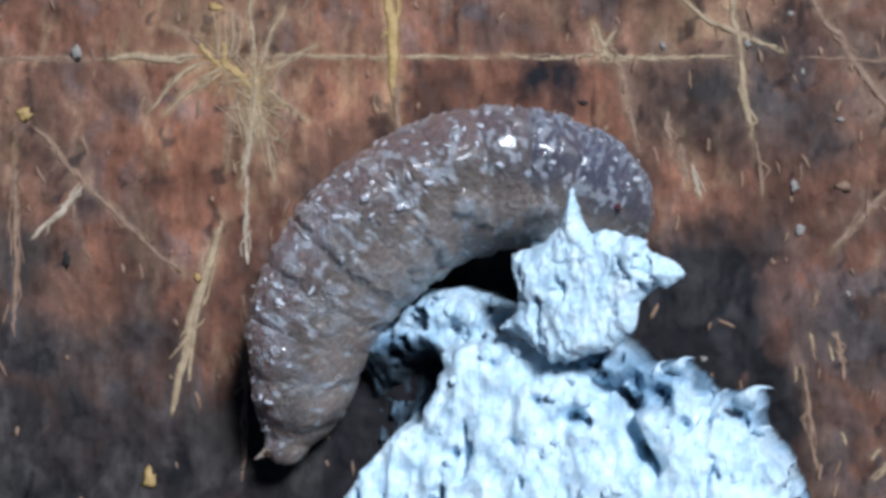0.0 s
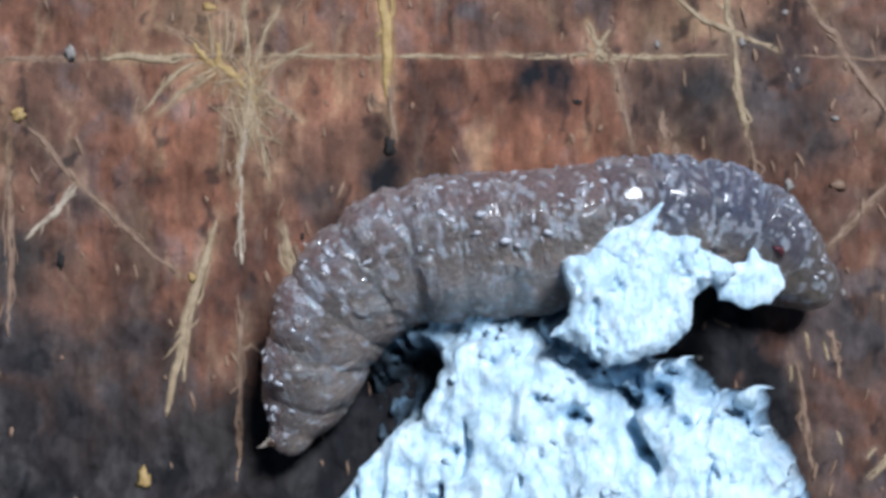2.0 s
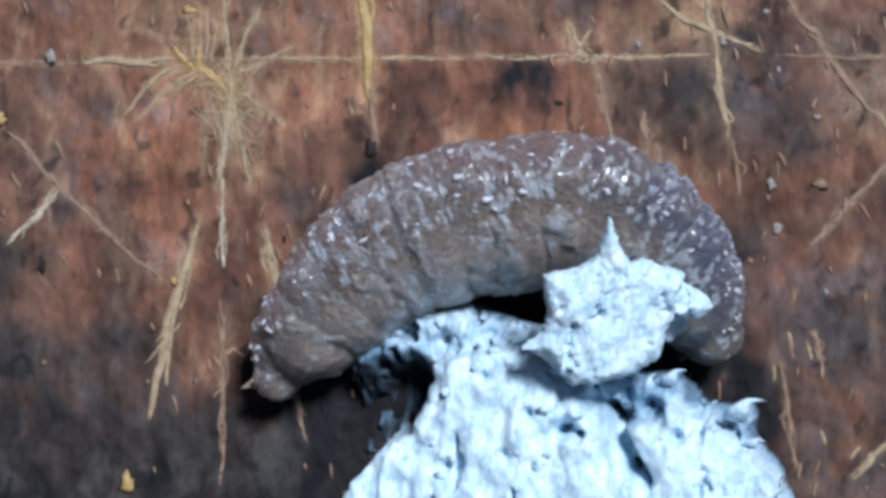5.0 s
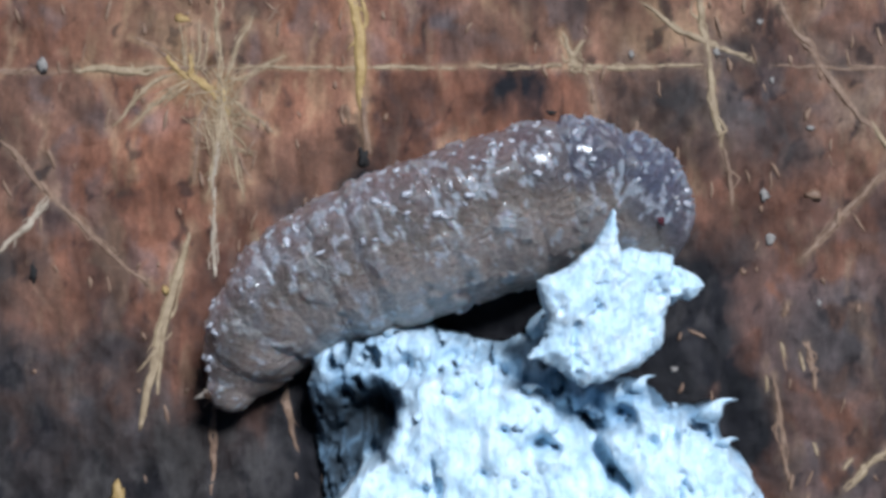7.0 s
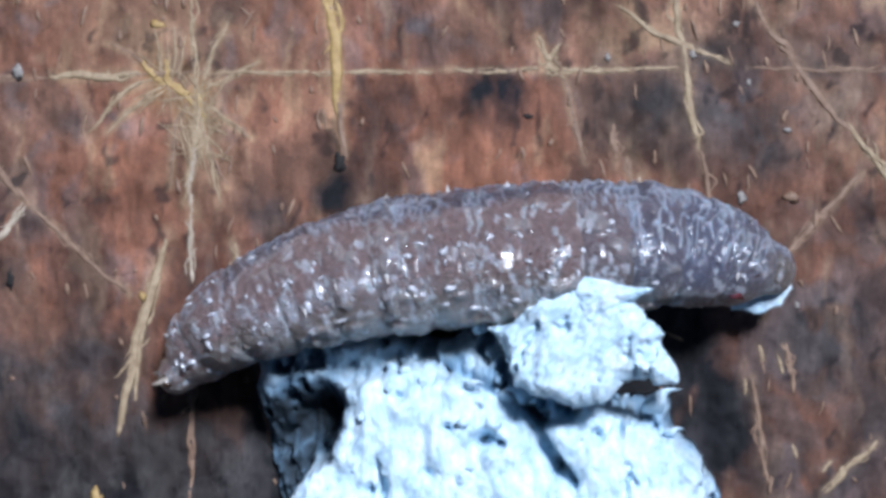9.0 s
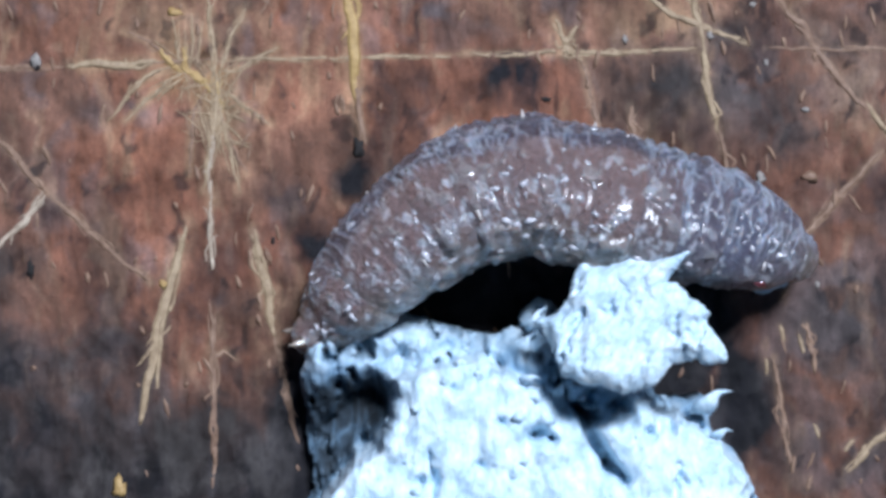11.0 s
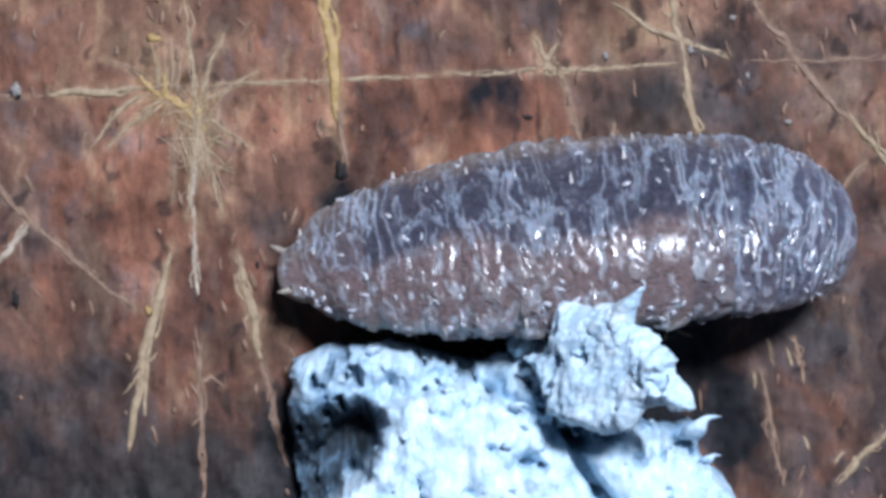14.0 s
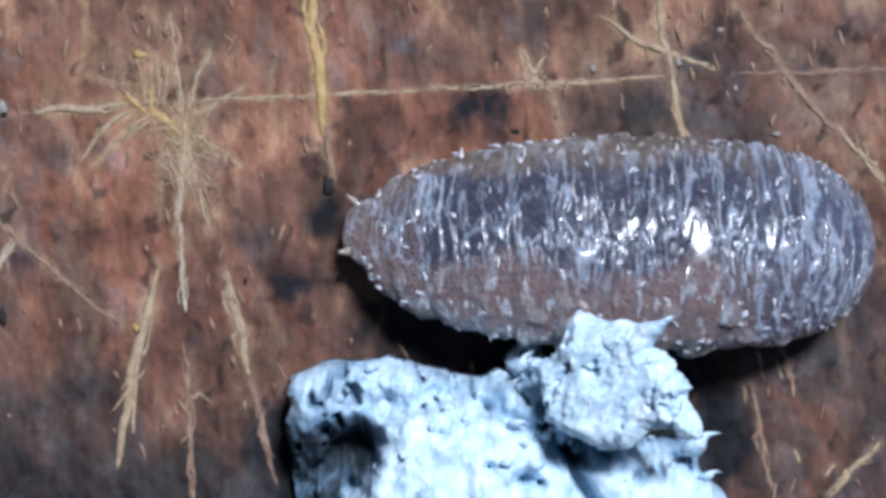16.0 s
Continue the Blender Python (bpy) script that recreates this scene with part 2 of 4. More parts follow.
TUFT_RAYS = [
    (OCHRE, 0.20, ((-4.86, 4.64), (-4.83, 4.14), (-4.17, 3.51))), (OCHRE, 0.24, ((-5.43, 4.49), (-4.85, 4.04))), (STRAW, 0.15, ((-5.05, 4.14), (-5.80, 3.89), (-6.60, 2.95))),
    (STRAW, 0.13, ((-4.85, 4.04), (-5.68, 3.45), (-6.18, 3.01))), (STRAW, 0.14, ((-4.20, 3.64), (-4.23, 4.76), (-4.33, 6.26))), (STRAW, 0.13, ((-4.15, 3.89), (-3.80, 4.76), (-3.45, 5.51))),
    (STRAW, 0.17, ((-4.17, 3.76), (-4.15, 3.01), (-4.49, 1.39))), (STRAW, 0.14, ((-4.11, 3.51), (-3.93, 2.39), (-3.73, 1.33))), (PALE, 0.14, ((-4.20, 2.89), (-4.42, 1.76), (-4.30, 1.14))),
    (STRAW, 0.12, ((-4.15, 3.64), (-3.55, 3.20), (-2.99, 2.83))), (RUST, 0.12, ((-4.30, 3.76), (-4.67, 3.14), (-4.80, 1.76))), (STRAW, 0.12, ((-4.11, 4.01), (-3.68, 4.04), (-2.80, 4.51))),
    (RUST, 0.12, ((-4.24, 3.39), (-3.80, 2.26), (-3.55, 1.76))), (RUST, 0.10, ((-4.93, 4.14), (-5.68, 4.76), (-6.18, 4.95))), (OCHRE, 0.15, ((-4.17, 3.89), (-4.03, 3.14))),
]
def make_ground():
    far = [13.0, 14.5, 16.5, 19.0, 23.0, 30.0, 45.0, 80.0, 150.0, 300.0, 700.0, 2000.0, 6000.0]
    xs = np.array([-f for f in far[::-1]] + list(np.arange(-12.0, 12.01, 0.055)) + far)
    ys = np.array([-f for f in far[::-1]] + list(np.arange(-8.5, 8.51, 0.055)) + far)
    gx, gy = np.meshgrid(xs, ys)
    z = ground_relief(gx, gy)
    wx, wy = gx + 1.2 * (fractal(gx * 0.8, gy * 0.8, 21) - 0.5), gy + 1.2 * (fractal(gx * 0.8, gy * 0.8, 22) - 0.5)
    red, brown = np.array((0.246, 0.100, 0.056)), np.array((0.172, 0.088, 0.057))
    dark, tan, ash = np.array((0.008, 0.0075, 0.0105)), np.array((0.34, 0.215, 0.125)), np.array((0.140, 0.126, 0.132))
    big = fractal(wx * 0.35, wy * 0.35, 31)
    rust = step_between(0.42, 0.62, big) * 0.75
    for c, rx, ry, k in (((-6.43, 1.39), 1.9, 1.2, 1.0), ((-8.80, 5.01), 2.4, 0.8, 0.7), ((-2.43, 3.64), 1.4, 1.2, 0.5), ((5.83, 1.51), 0.9, 0.7, 0.8),
                         ((-6.68, -1.24), 1.3, 1.0, 0.7), ((8.95, 5.01), 1.0, 0.7, 0.8), ((10.60, 4.20), 1.0, 1.3, 0.9), ((8.20, -2.49), 1.4, 1.0, 0.3)):
        rust = np.maximum(rust, k * blob(wx, wy, c, rx, ry))
    # dark stains; some blobs paint shade under the larva and beside the lump
    soot_and_shade = 0.45 * step_between(0.50, 0.70, fractal(wx * 0.6 + 40, wy * 0.45, 41))
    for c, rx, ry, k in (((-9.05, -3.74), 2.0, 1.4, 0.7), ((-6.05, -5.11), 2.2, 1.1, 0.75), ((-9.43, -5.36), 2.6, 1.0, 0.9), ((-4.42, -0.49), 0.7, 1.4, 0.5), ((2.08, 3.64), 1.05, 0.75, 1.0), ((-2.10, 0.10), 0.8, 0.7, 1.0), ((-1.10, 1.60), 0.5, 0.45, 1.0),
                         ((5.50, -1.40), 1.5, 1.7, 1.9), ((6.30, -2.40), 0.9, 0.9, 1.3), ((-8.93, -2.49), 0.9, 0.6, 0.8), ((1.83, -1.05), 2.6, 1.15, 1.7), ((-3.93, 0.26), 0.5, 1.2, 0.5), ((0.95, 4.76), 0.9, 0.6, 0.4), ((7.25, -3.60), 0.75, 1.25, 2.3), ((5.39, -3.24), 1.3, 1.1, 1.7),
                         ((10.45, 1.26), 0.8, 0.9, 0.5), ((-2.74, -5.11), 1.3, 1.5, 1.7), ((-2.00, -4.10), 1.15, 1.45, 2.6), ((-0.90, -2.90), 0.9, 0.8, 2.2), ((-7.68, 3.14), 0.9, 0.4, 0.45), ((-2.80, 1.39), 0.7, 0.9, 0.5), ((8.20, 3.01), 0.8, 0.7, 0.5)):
        soot_and_shade = np.maximum(soot_and_shade, k * blob(wx, wy, c, rx, ry))
    soot_and_shade = np.clip(soot_and_shade * (0.26 + 1.65 * fractal(wx * 1.3, wy * 0.9, 42, 5, 0.65)), 0, 1)
    dull = np.zeros(gx.shape)
    for c, rx, ry, k in (((-8.80, -5.11), 5.2, 2.6, 1.5), ((-5.05, -4.74), 2.6, 2.0, 1.2), ((-9.43, -1.99), 2.0, 1.5, 0.9), ((-9.18, -0.49), 1.4, 1.2, 0.7), ((8.70, -1.74), 2.8, 2.6, 0.42), ((9.20, -4.99), 2.8, 2.0, 0.50),
                         ((8.70, 0.51), 1.7, 1.1, 0.45), ((8.08, 3.01), 1.7, 1.5, 0.8), ((5.40, 3.40), 1.1, 0.85, 0.9), ((7.20, 4.60), 0.7, 0.5, 0.75), ((6.33, -0.49), 1.6, 1.4, 0.6), ((-7.30, -2.24), 1.8, 0.9, 0.75), ((-7.93, 0.01), 2.4, 1.3, 0.42), ((9.45, 4.01), 1.2, 1.6, 0.6)):
        dull = np.maximum(dull, k * blob(wx, wy, c, rx, ry))
    dull = np.clip(dull * (0.1 + 1.7 * fractal(wx * 1.0 + 7, wy * 0.6, 43, 5, 0.65)), 0, 0.92)
    straw = step_between(0.56, 0.78, fractal(wx * 2.4, wy * 0.45, 51, 4)) * 0.6
    for c, rx, ry in (((-4.30, 3.01), 0.9, 1.7), ((-4.80, 4.14), 0.8, 0.6), ((6.08, 4.76), 1.3, 0.6), ((9.95, 3.01), 1.0, 1.4), ((-4.55, 4.76), 1.6, 0.8)):
        straw = np.maximum(straw, 0.95 * blob(wx, wy, c, rx, ry) * step_between(0.35, 0.65, fractal(wx * 1.8, wy * 0.9, 52, 4)))
    near = np.zeros(gx.shape)
    for _, width, pts in FIBRES + TUFT_RAYS:
        for p, q in zip(pts[:-1], pts[1:]):
            ex, ey = q[0] - p[0], q[1] - p[1]
            k = np.clip(((gx - p[0]) * ex + (gy - p[1]) * ey) / (ex * ex + ey * ey), 0, 1)
            near = np.maximum(near, np.exp(-((gx - p[0] - k * ex) ** 2 + (gy - p[1] - k * ey) ** 2) / (0.9 * width) ** 2))
    straw = np.maximum(straw, 0.95 * near * step_between(0.25, 0.55, fractal(gx * 2.6, gy * 1.8, 53, 4)))
    ashy = step_between(0.58, 0.76, fractal(wx * 1.6 - 9, wy * 0.9, 61, 4)) * 0.38
    for c, rx, ry in (((-6.30, 3.20), 0.9, 0.4), ((7.80, 3.40), 1.6, 1.2), ((0.58, 5.01), 1.0, 0.5), ((-8.80, -2.24), 1.4, 0.6), ((9.20, -1.60), 1.9, 1.9), ((9.40, -4.20), 2.0, 1.7)):
        ashy = np.maximum(ashy, 0.8 * blob(wx, wy, c, rx, ry) * step_between(0.35, 0.6, fractal(wx * 1.5, wy * 1.5, 62, 4)))
    speck = step_between(0.66, 0.80, fractal(wx * 3.0, wy * 1.6, 71, 3)) * 0.65
    pale = step_between(0.66, 0.80, fractal(gx * 2.8 + 60, gy * 1.3, 72, 3)) * 0.5
    grim = np.clip(1.25 * np.maximum(dull, 0.8 * soot_and_shade), 0, 1)[..., None]
    dry = tan * (1 - grim) + 0.55 * ash * grim
    col = brown[None, None] * np.ones((*gx.shape, 1))
    umber = np.array((0.034, 0.030, 0.029))
    for w, c in ((rust, red), (ashy, ash), (dull, umber), (soot_and_shade, dark), (straw * (1 - 0.8 * np.maximum(soot_and_shade, 0.75 * dull) * (1 - 0.8 * near)), dry), (pale * (1 - 0.7 * np.maximum(soot_and_shade, 0.7 * dull)), dry * 0.95), (speck, dark * 0.8)):
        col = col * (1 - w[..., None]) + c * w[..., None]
    ochre = 0.75 * np.maximum(blob(wx, wy, (-4.90, 4.25), 0.55, 0.40), 0.7 * blob(wx, wy, (-4.25, 3.60), 0.50, 0.35))
    col = tint(col, (0.34, 0.185, 0.060), ochre * step_between(0.30, 0.60, fractal(gx * 2.4, gy * 2.0, 78, 4)))
    smear = 0.55 * dull * step_between(0.48, 0.70, fractal(wx * 1.5, wy * 0.7, 77, 5, 0.65))
    col = tint(col, (0.092, 0.083, 0.078), smear)
    mottle = fractal(gx * 2.2 + 5, gy * 1.2, 73, 4, 0.6) + 0.6 * fractal(gx * 0.9, gy * 0.7, 74, 3) - 0.8
    col = col * np.exp(1.45 * mottle - 0.17)[..., None]
    # board colour raised by about a third towards +y
    lightened = step_between(0.5, 4.5, wy + 1.5 * (fractal(wx * 0.5, wy * 0.5, 75, 3) - 0.5))
    col = col * (1 + lightened[..., None] * np.array((0.30, 0.32, 0.31)))
    away = step_between(12.0, 19.0, np.hypot(gx, gy * 1.3))[..., None]
    col = col * (1 - away) + brown * 0.8 * away
    z = z * (1 - away[..., 0])
    idx = np.arange(gx.size).reshape(gx.shape)
    faces = np.stack([idx[:-1, :-1], idx[:-1, 1:], idx[1:, 1:], idx[1:, :-1]], -1).reshape(-1, 4)
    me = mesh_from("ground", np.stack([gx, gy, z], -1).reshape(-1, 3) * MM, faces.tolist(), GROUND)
    # carries the board's colour, its stains and the painted shade
    att = me.color_attributes.new("stain_and_shade", "FLOAT_COLOR", "POINT")
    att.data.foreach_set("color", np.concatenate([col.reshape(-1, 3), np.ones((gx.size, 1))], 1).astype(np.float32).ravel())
    ob = new("ground", me)
    return tagged(ob, "weathered red-brown board with dark stains, painted-in shade and grain", "ground", kind="structure")


ground = make_ground()


# ---- straw fibres and grit on the ground ----
fibre_no = 0
for mat_, width, pts in FIBRES:
    fibre_no += 1
    tone = {"straw_fibre": "straw-yellow", "ochre_fibre": "ochre-yellow", "bleached_fibre": "bleached pale", "rusty_fibre": "dull rust-brown"}[mat_.name]
    short = math.hypot(pts[0][0] - pts[-1][0], pts[0][1] - pts[-1][1]) < 0.7
    shape = strand(pts, width, fibre_no, 10, 0.4, 0.3) if short else bundle(pts, width * 1.15, fibre_no)
    f = new("plant_fibre", mesh_from("plant_fibre", *shape, mat_))
    tagged(f, tone + " dry plant fibre lying on the board", "plant fibre", "fibres on the board")
tuft = new("fibre_tuft")
tuft.location = (-4.2 * MM, 3.6 * MM, 0)
tagged(tuft, "ochre star-shaped tuft of dry plant fibres on the board", "fibre tuft")
for mat_, width, pts in TUFT_RAYS:
    fibre_no += 1
    part("ray", mesh_from("ray", *bundle(pts, width * 0.72, fibre_no, 22), mat_), tuft, m=Matrix.Translation((4.2 * MM, -3.6 * MM, 0)))


def make_fuzz():
    """Hair-thin tan fibres that spread out of the tuft."""
    rng = random.Random(14)
    verts, faces = [], []
    for i in range(90):
        hx, hy = rng.choice(((-4.85, 4.11), (-4.20, 3.76), (-4.15, 3.14), (-4.23, 2.51)))
        a, ln = rng.uniform(0, 2 * math.pi), rng.uniform(0.4, 1.3)
        dx, dy = 0.7 * ln * math.cos(a), ln * math.sin(a)
        hx, hy = hx + rng.gauss(0, 0.12), hy + rng.gauss(0, 0.15)
        v, f = strand(((hx, hy), (hx + 0.5 * dx + rng.gauss(0, 0.04), hy + 0.5 * dy), (hx + dx, hy + dy)), rng.uniform(0.025, 0.05), 700 + i, 9, 0.5, 0.3, 0.025, 5)
        k = len(verts)
        verts += v
        faces += [tuple(j + k for j in q) for q in f]
    return part("fuzz", mesh_from("fuzz", verts, faces, STRAW), tuft, "fine tan fuzz of hair-thin fibres", Matrix.Translation((4.2 * MM, -3.6 * MM, 0)))


make_fuzz()


def make_flecks():
    """Fine short shreds scattered along the grain."""
    rng = random.Random(4)
    verts, faces = [], []
    for i in range(300):
        x, y = rng.uniform(-11.5, 11.5), rng.uniform(-8, 7.5)
        a = math.radians(rng.gauss(92, 16))
        ln, w = rng.uniform(0.12, 0.5), rng.uniform(0.05, 0.12)
        dx, dy = 0.5 * ln * math.cos(a), 0.5 * ln * math.sin(a)
        v, f = strand(((x - dx, y - dy), (x + dx, y + dy)), w, 200 + i, 6, 0.5, 0.2, 0.04, 5)
        k = len(verts)
        verts += v
        faces += [tuple(j + k for j in q) for q in f]
    return tagged(new("shreds", mesh_from("shreds", verts, faces, RUST)), "fine rust-brown shreds of fibre on the board", "plant shreds", kind="stuff")


make_flecks()


def pebble(size, seed, squash=0.38):
    bm = bmesh.new()
    bmesh.ops.create_icosphere(bm, subdivisions=2, radius=1.0)
    for v in bm.verts:
        d = 0.72 + 0.75 * noise.noise(v.co * 1.6 + Vector((seed * 3.1, seed, 0)))
        v.co = Vector((v.co.x * size[0] * d, v.co.y * size[1] * d, v.co.z * min(size) * squash * d)) * MM
    me = bpy.data.meshes.new("grain")
    bm.to_mesh(me)
    bm.free()
    me.polygons.foreach_set("use_smooth", [True] * len(me.polygons))
    return me


GRAINS = [
    ((-8.10, 4.34), 0.17, 0.20, GRIT, "pale grey"), ((-9.24, 2.98), 0.20, 0.18, OCHRE, "ochre-yellow"), ((-5.05, 5.36), 0.20, 0.14, OCHRE, "ochre-yellow"),
    ((7.75, 1.41), 0.14, 0.18, GRIT, "pale grey"), ((7.90, 0.44), 0.15, 0.17, GRIT, "pale grey"), ((6.73, 4.54), 0.10, 0.12, GRIT, "pale grey"),
    ((4.85, 4.51), 0.08, 0.12, GRIT, "pale grey"), ((8.80, 2.86), 0.13, 0.07, GRIT, "pale grey"), ((3.08, 3.24), 0.16, 0.06, DARK_GRIT, "black"),
    ((-6.49, -5.11), 0.22, 0.30, OCHRE, "ochre-yellow"), ((-5.45, -0.62), 0.11, 0.15, OCHRE, "ochre-yellow"), ((-1.05, 2.24), 0.16, 0.28, DARK_GRIT, "black"), ((7.68, 5.21), 0.10, 0.07, GRIT, "pale grey"),
    ((7.95, 3.91), 0.07, 0.10, GRIT, "pale grey"), ((8.85, 1.39), 0.22, 0.14, RUST, "rusty"), ((7.30, -0.29), 0.10, 0.08, RUST, "rusty"),
    ((-8.33, -0.24), 0.09, 0.30, DARK_GRIT, "black"), ((-2.99, 0.26), 0.06, 0.17, DARK_GRIT, "black"), ((8.95, -0.99), 0.08, 0.10, GRIT, "pale grey"),
    ((5.76, -2.43), 0.12, 0.08, GRIT, "pale grey"), ((-1.18, -4.36), 0.1, 0.1, DARK_GRIT, "black"),
]
for i, ((x, y), rx, ry, mat_, tone) in enumerate(GRAINS):
    me = pebble((rx, ry), i + 1)
    me.materials.append(mat_)
    g = new("grain", me)
    g.location = (x * MM, y * MM, (float(ground_relief(np.array([x]), np.array([y]))[0]) + 0.2 * min(rx, ry)) * MM)
    tagged(g, tone + " grain of grit on the brown board", "grit", "grit on the board")


# ---- white crumbled lump and flakes ----
def inside_distance(x, y, poly):
    """Distance to the outline, positive inside."""
    p = np.array(poly, float)
    best, odd = np.full(x.shape, 1e9), np.zeros(x.shape, bool)
    for a, b in zip(p, np.roll(p, -1, 0)):
        e = b - a
        k = np.clip(((x - a[0]) * e[0] + (y - a[1]) * e[1]) / (e @ e), 0, 1)
        best = np.minimum(best, np.hypot(x - a[0] - k * e[0], y - a[1] - k * e[1]))
        if a[1] != b[1]:
            odd ^= ((a[1] > y) != (b[1] > y)) & (x < (b[0] - a[0]) * (y - a[1]) / (b[1] - a[1]) + a[0])
    return np.where(odd, best, -best)


def coat_dust_and_shade(me, tone):
    att = me.color_attributes.new("dust_and_shade", "FLOAT_COLOR", "POINT")
    att.data.foreach_set("color", np.concatenate([tone, np.ones((len(tone), 1))], 1).astype(np.float32).ravel())


def crumb_mesh(name, poly, cell, upper, lower, ragged, seed, mat, dust_and_shade=None):
    """A closed, ragged-edged crumb: an outline with an upper and a lower face, in mm."""
    p = np.array(poly)
    (x0, y0), (x1, y1) = p.min(0) - 0.4, p.max(0) + 0.4
    gx, gy = np.meshgrid(np.arange(x0, x1, cell), np.arange(y0, y1, cell))
    d = inside_distance(gx, gy, poly) + ragged * 2 * (fractal(gx * 2.2, gy * 2.2, seed, 5, 0.6) - 0.5)
    dy, dx = np.gradient(d, cell)
    ln = np.maximum(np.hypot(dx, dy), 0.3)
    out = d < 0
    px, py = np.where(out, gx - dx / ln * d / ln, gx), np.where(out, gy - dy / ln * d / ln, gy)
    near = d > -1.2 * cell
    keep = near[:-1, :-1] & near[1:, :-1] & near[:-1, 1:] & near[1:, 1:]
    keep &= (d[:-1, :-1] > 0) | (d[1:, :-1] > 0) | (d[:-1, 1:] > 0) | (d[1:, 1:] > 0)
    dd = np.maximum(d, 0)
    zu, zl = upper(px, py, dd), lower(px, py, dd)
    zl = np.minimum(zl, zu - 0.02)
    used = np.zeros(gx.shape, bool)
    for a in (slice(None, -1), slice(1, None)):
        for b in (slice(None, -1), slice(1, None)):
            used[a, b] |= keep
    idx = np.full(gx.shape, -1)
    count = int(used.sum())
    idx[used] = np.arange(count)
    verts = np.concatenate([np.stack([px[used], py[used], zu[used]], 1), np.stack([px[used], py[used], zl[used]], 1)]) * MM
    q = np.stack([idx[:-1, :-1], idx[:-1, 1:], idx[1:, 1:], idx[1:, :-1]], -1)[keep]
    edges = {}
    for f in q:
        for a, b in zip(f, np.roll(f, -1)):
            if (b, a) in edges:
                del edges[(b, a)]
            else:
                edges[(a, b)] = True
    faces = q.tolist() + (q[:, ::-1] + count).tolist() + [(int(b), int(a), int(a) + count, int(b) + count) for a, b in edges]
    me = mesh_from(name, verts, faces, mat)
    tone = (dust_and_shade(px, py) if dust_and_shade else np.ones((*px.shape, 3)))[used]
    coat_dust_and_shade(me, np.concatenate([tone, tone]))
    return me


LUMP_EDGE = [(-6.71, 1.89), (-6.03, 2.17), (-4.75, 2.27), (-3.58, 2.03), (-2.77, 1.75), (-2.13, 1.92), (-1.91, 2.27), (-1.65, 2.53), (-1.37, 2.41), (-1.23, 1.84), (-1.09, 1.31), (-0.55, 0.84), (0.26, 0.84), (0.90, 0.32), (1.43, 0.20),
             (1.80, 0.32), (1.95, -0.44), (2.48, -1.14), (2.83, -1.95), (2.94, -3.35), (1.78, -4.52), (-1.95, -5.10), (-5.45, -4.95), (-7.25, -4.50), (-7.55, -3.10), (-7.05, -2.15), (-6.66, -1.45), (-6.71, -0.80), (-6.87, 0.73)]
LUMP_TOP = [(-4.86, 1.05), (-3.93, 1.25), (-3.00, 1.31), (-2.13, 0.84), (-1.25, 0.32), (-0.67, -0.09), (0.26, 0.32), (1.08, 0.03), (1.89, -0.67), (2.48, -1.37), (2.71, -3.23),
            (1.54, -4.28), (-1.95, -4.86), (-5.21, -4.73), (-7.05, -4.30), (-7.32, -3.05), (-6.80, -2.18), (-6.32, -1.42), (-5.98, -0.98), (-5.70, -0.58), (-5.24, -0.46), (-4.92, 0.20)]


def lump_plateau(x, y):
    return inside_distance(x, y, LUMP_TOP) + 0.5 * (fractal(x * 1.7, y * 1.7, 82, 5, 0.6) - 0.5)


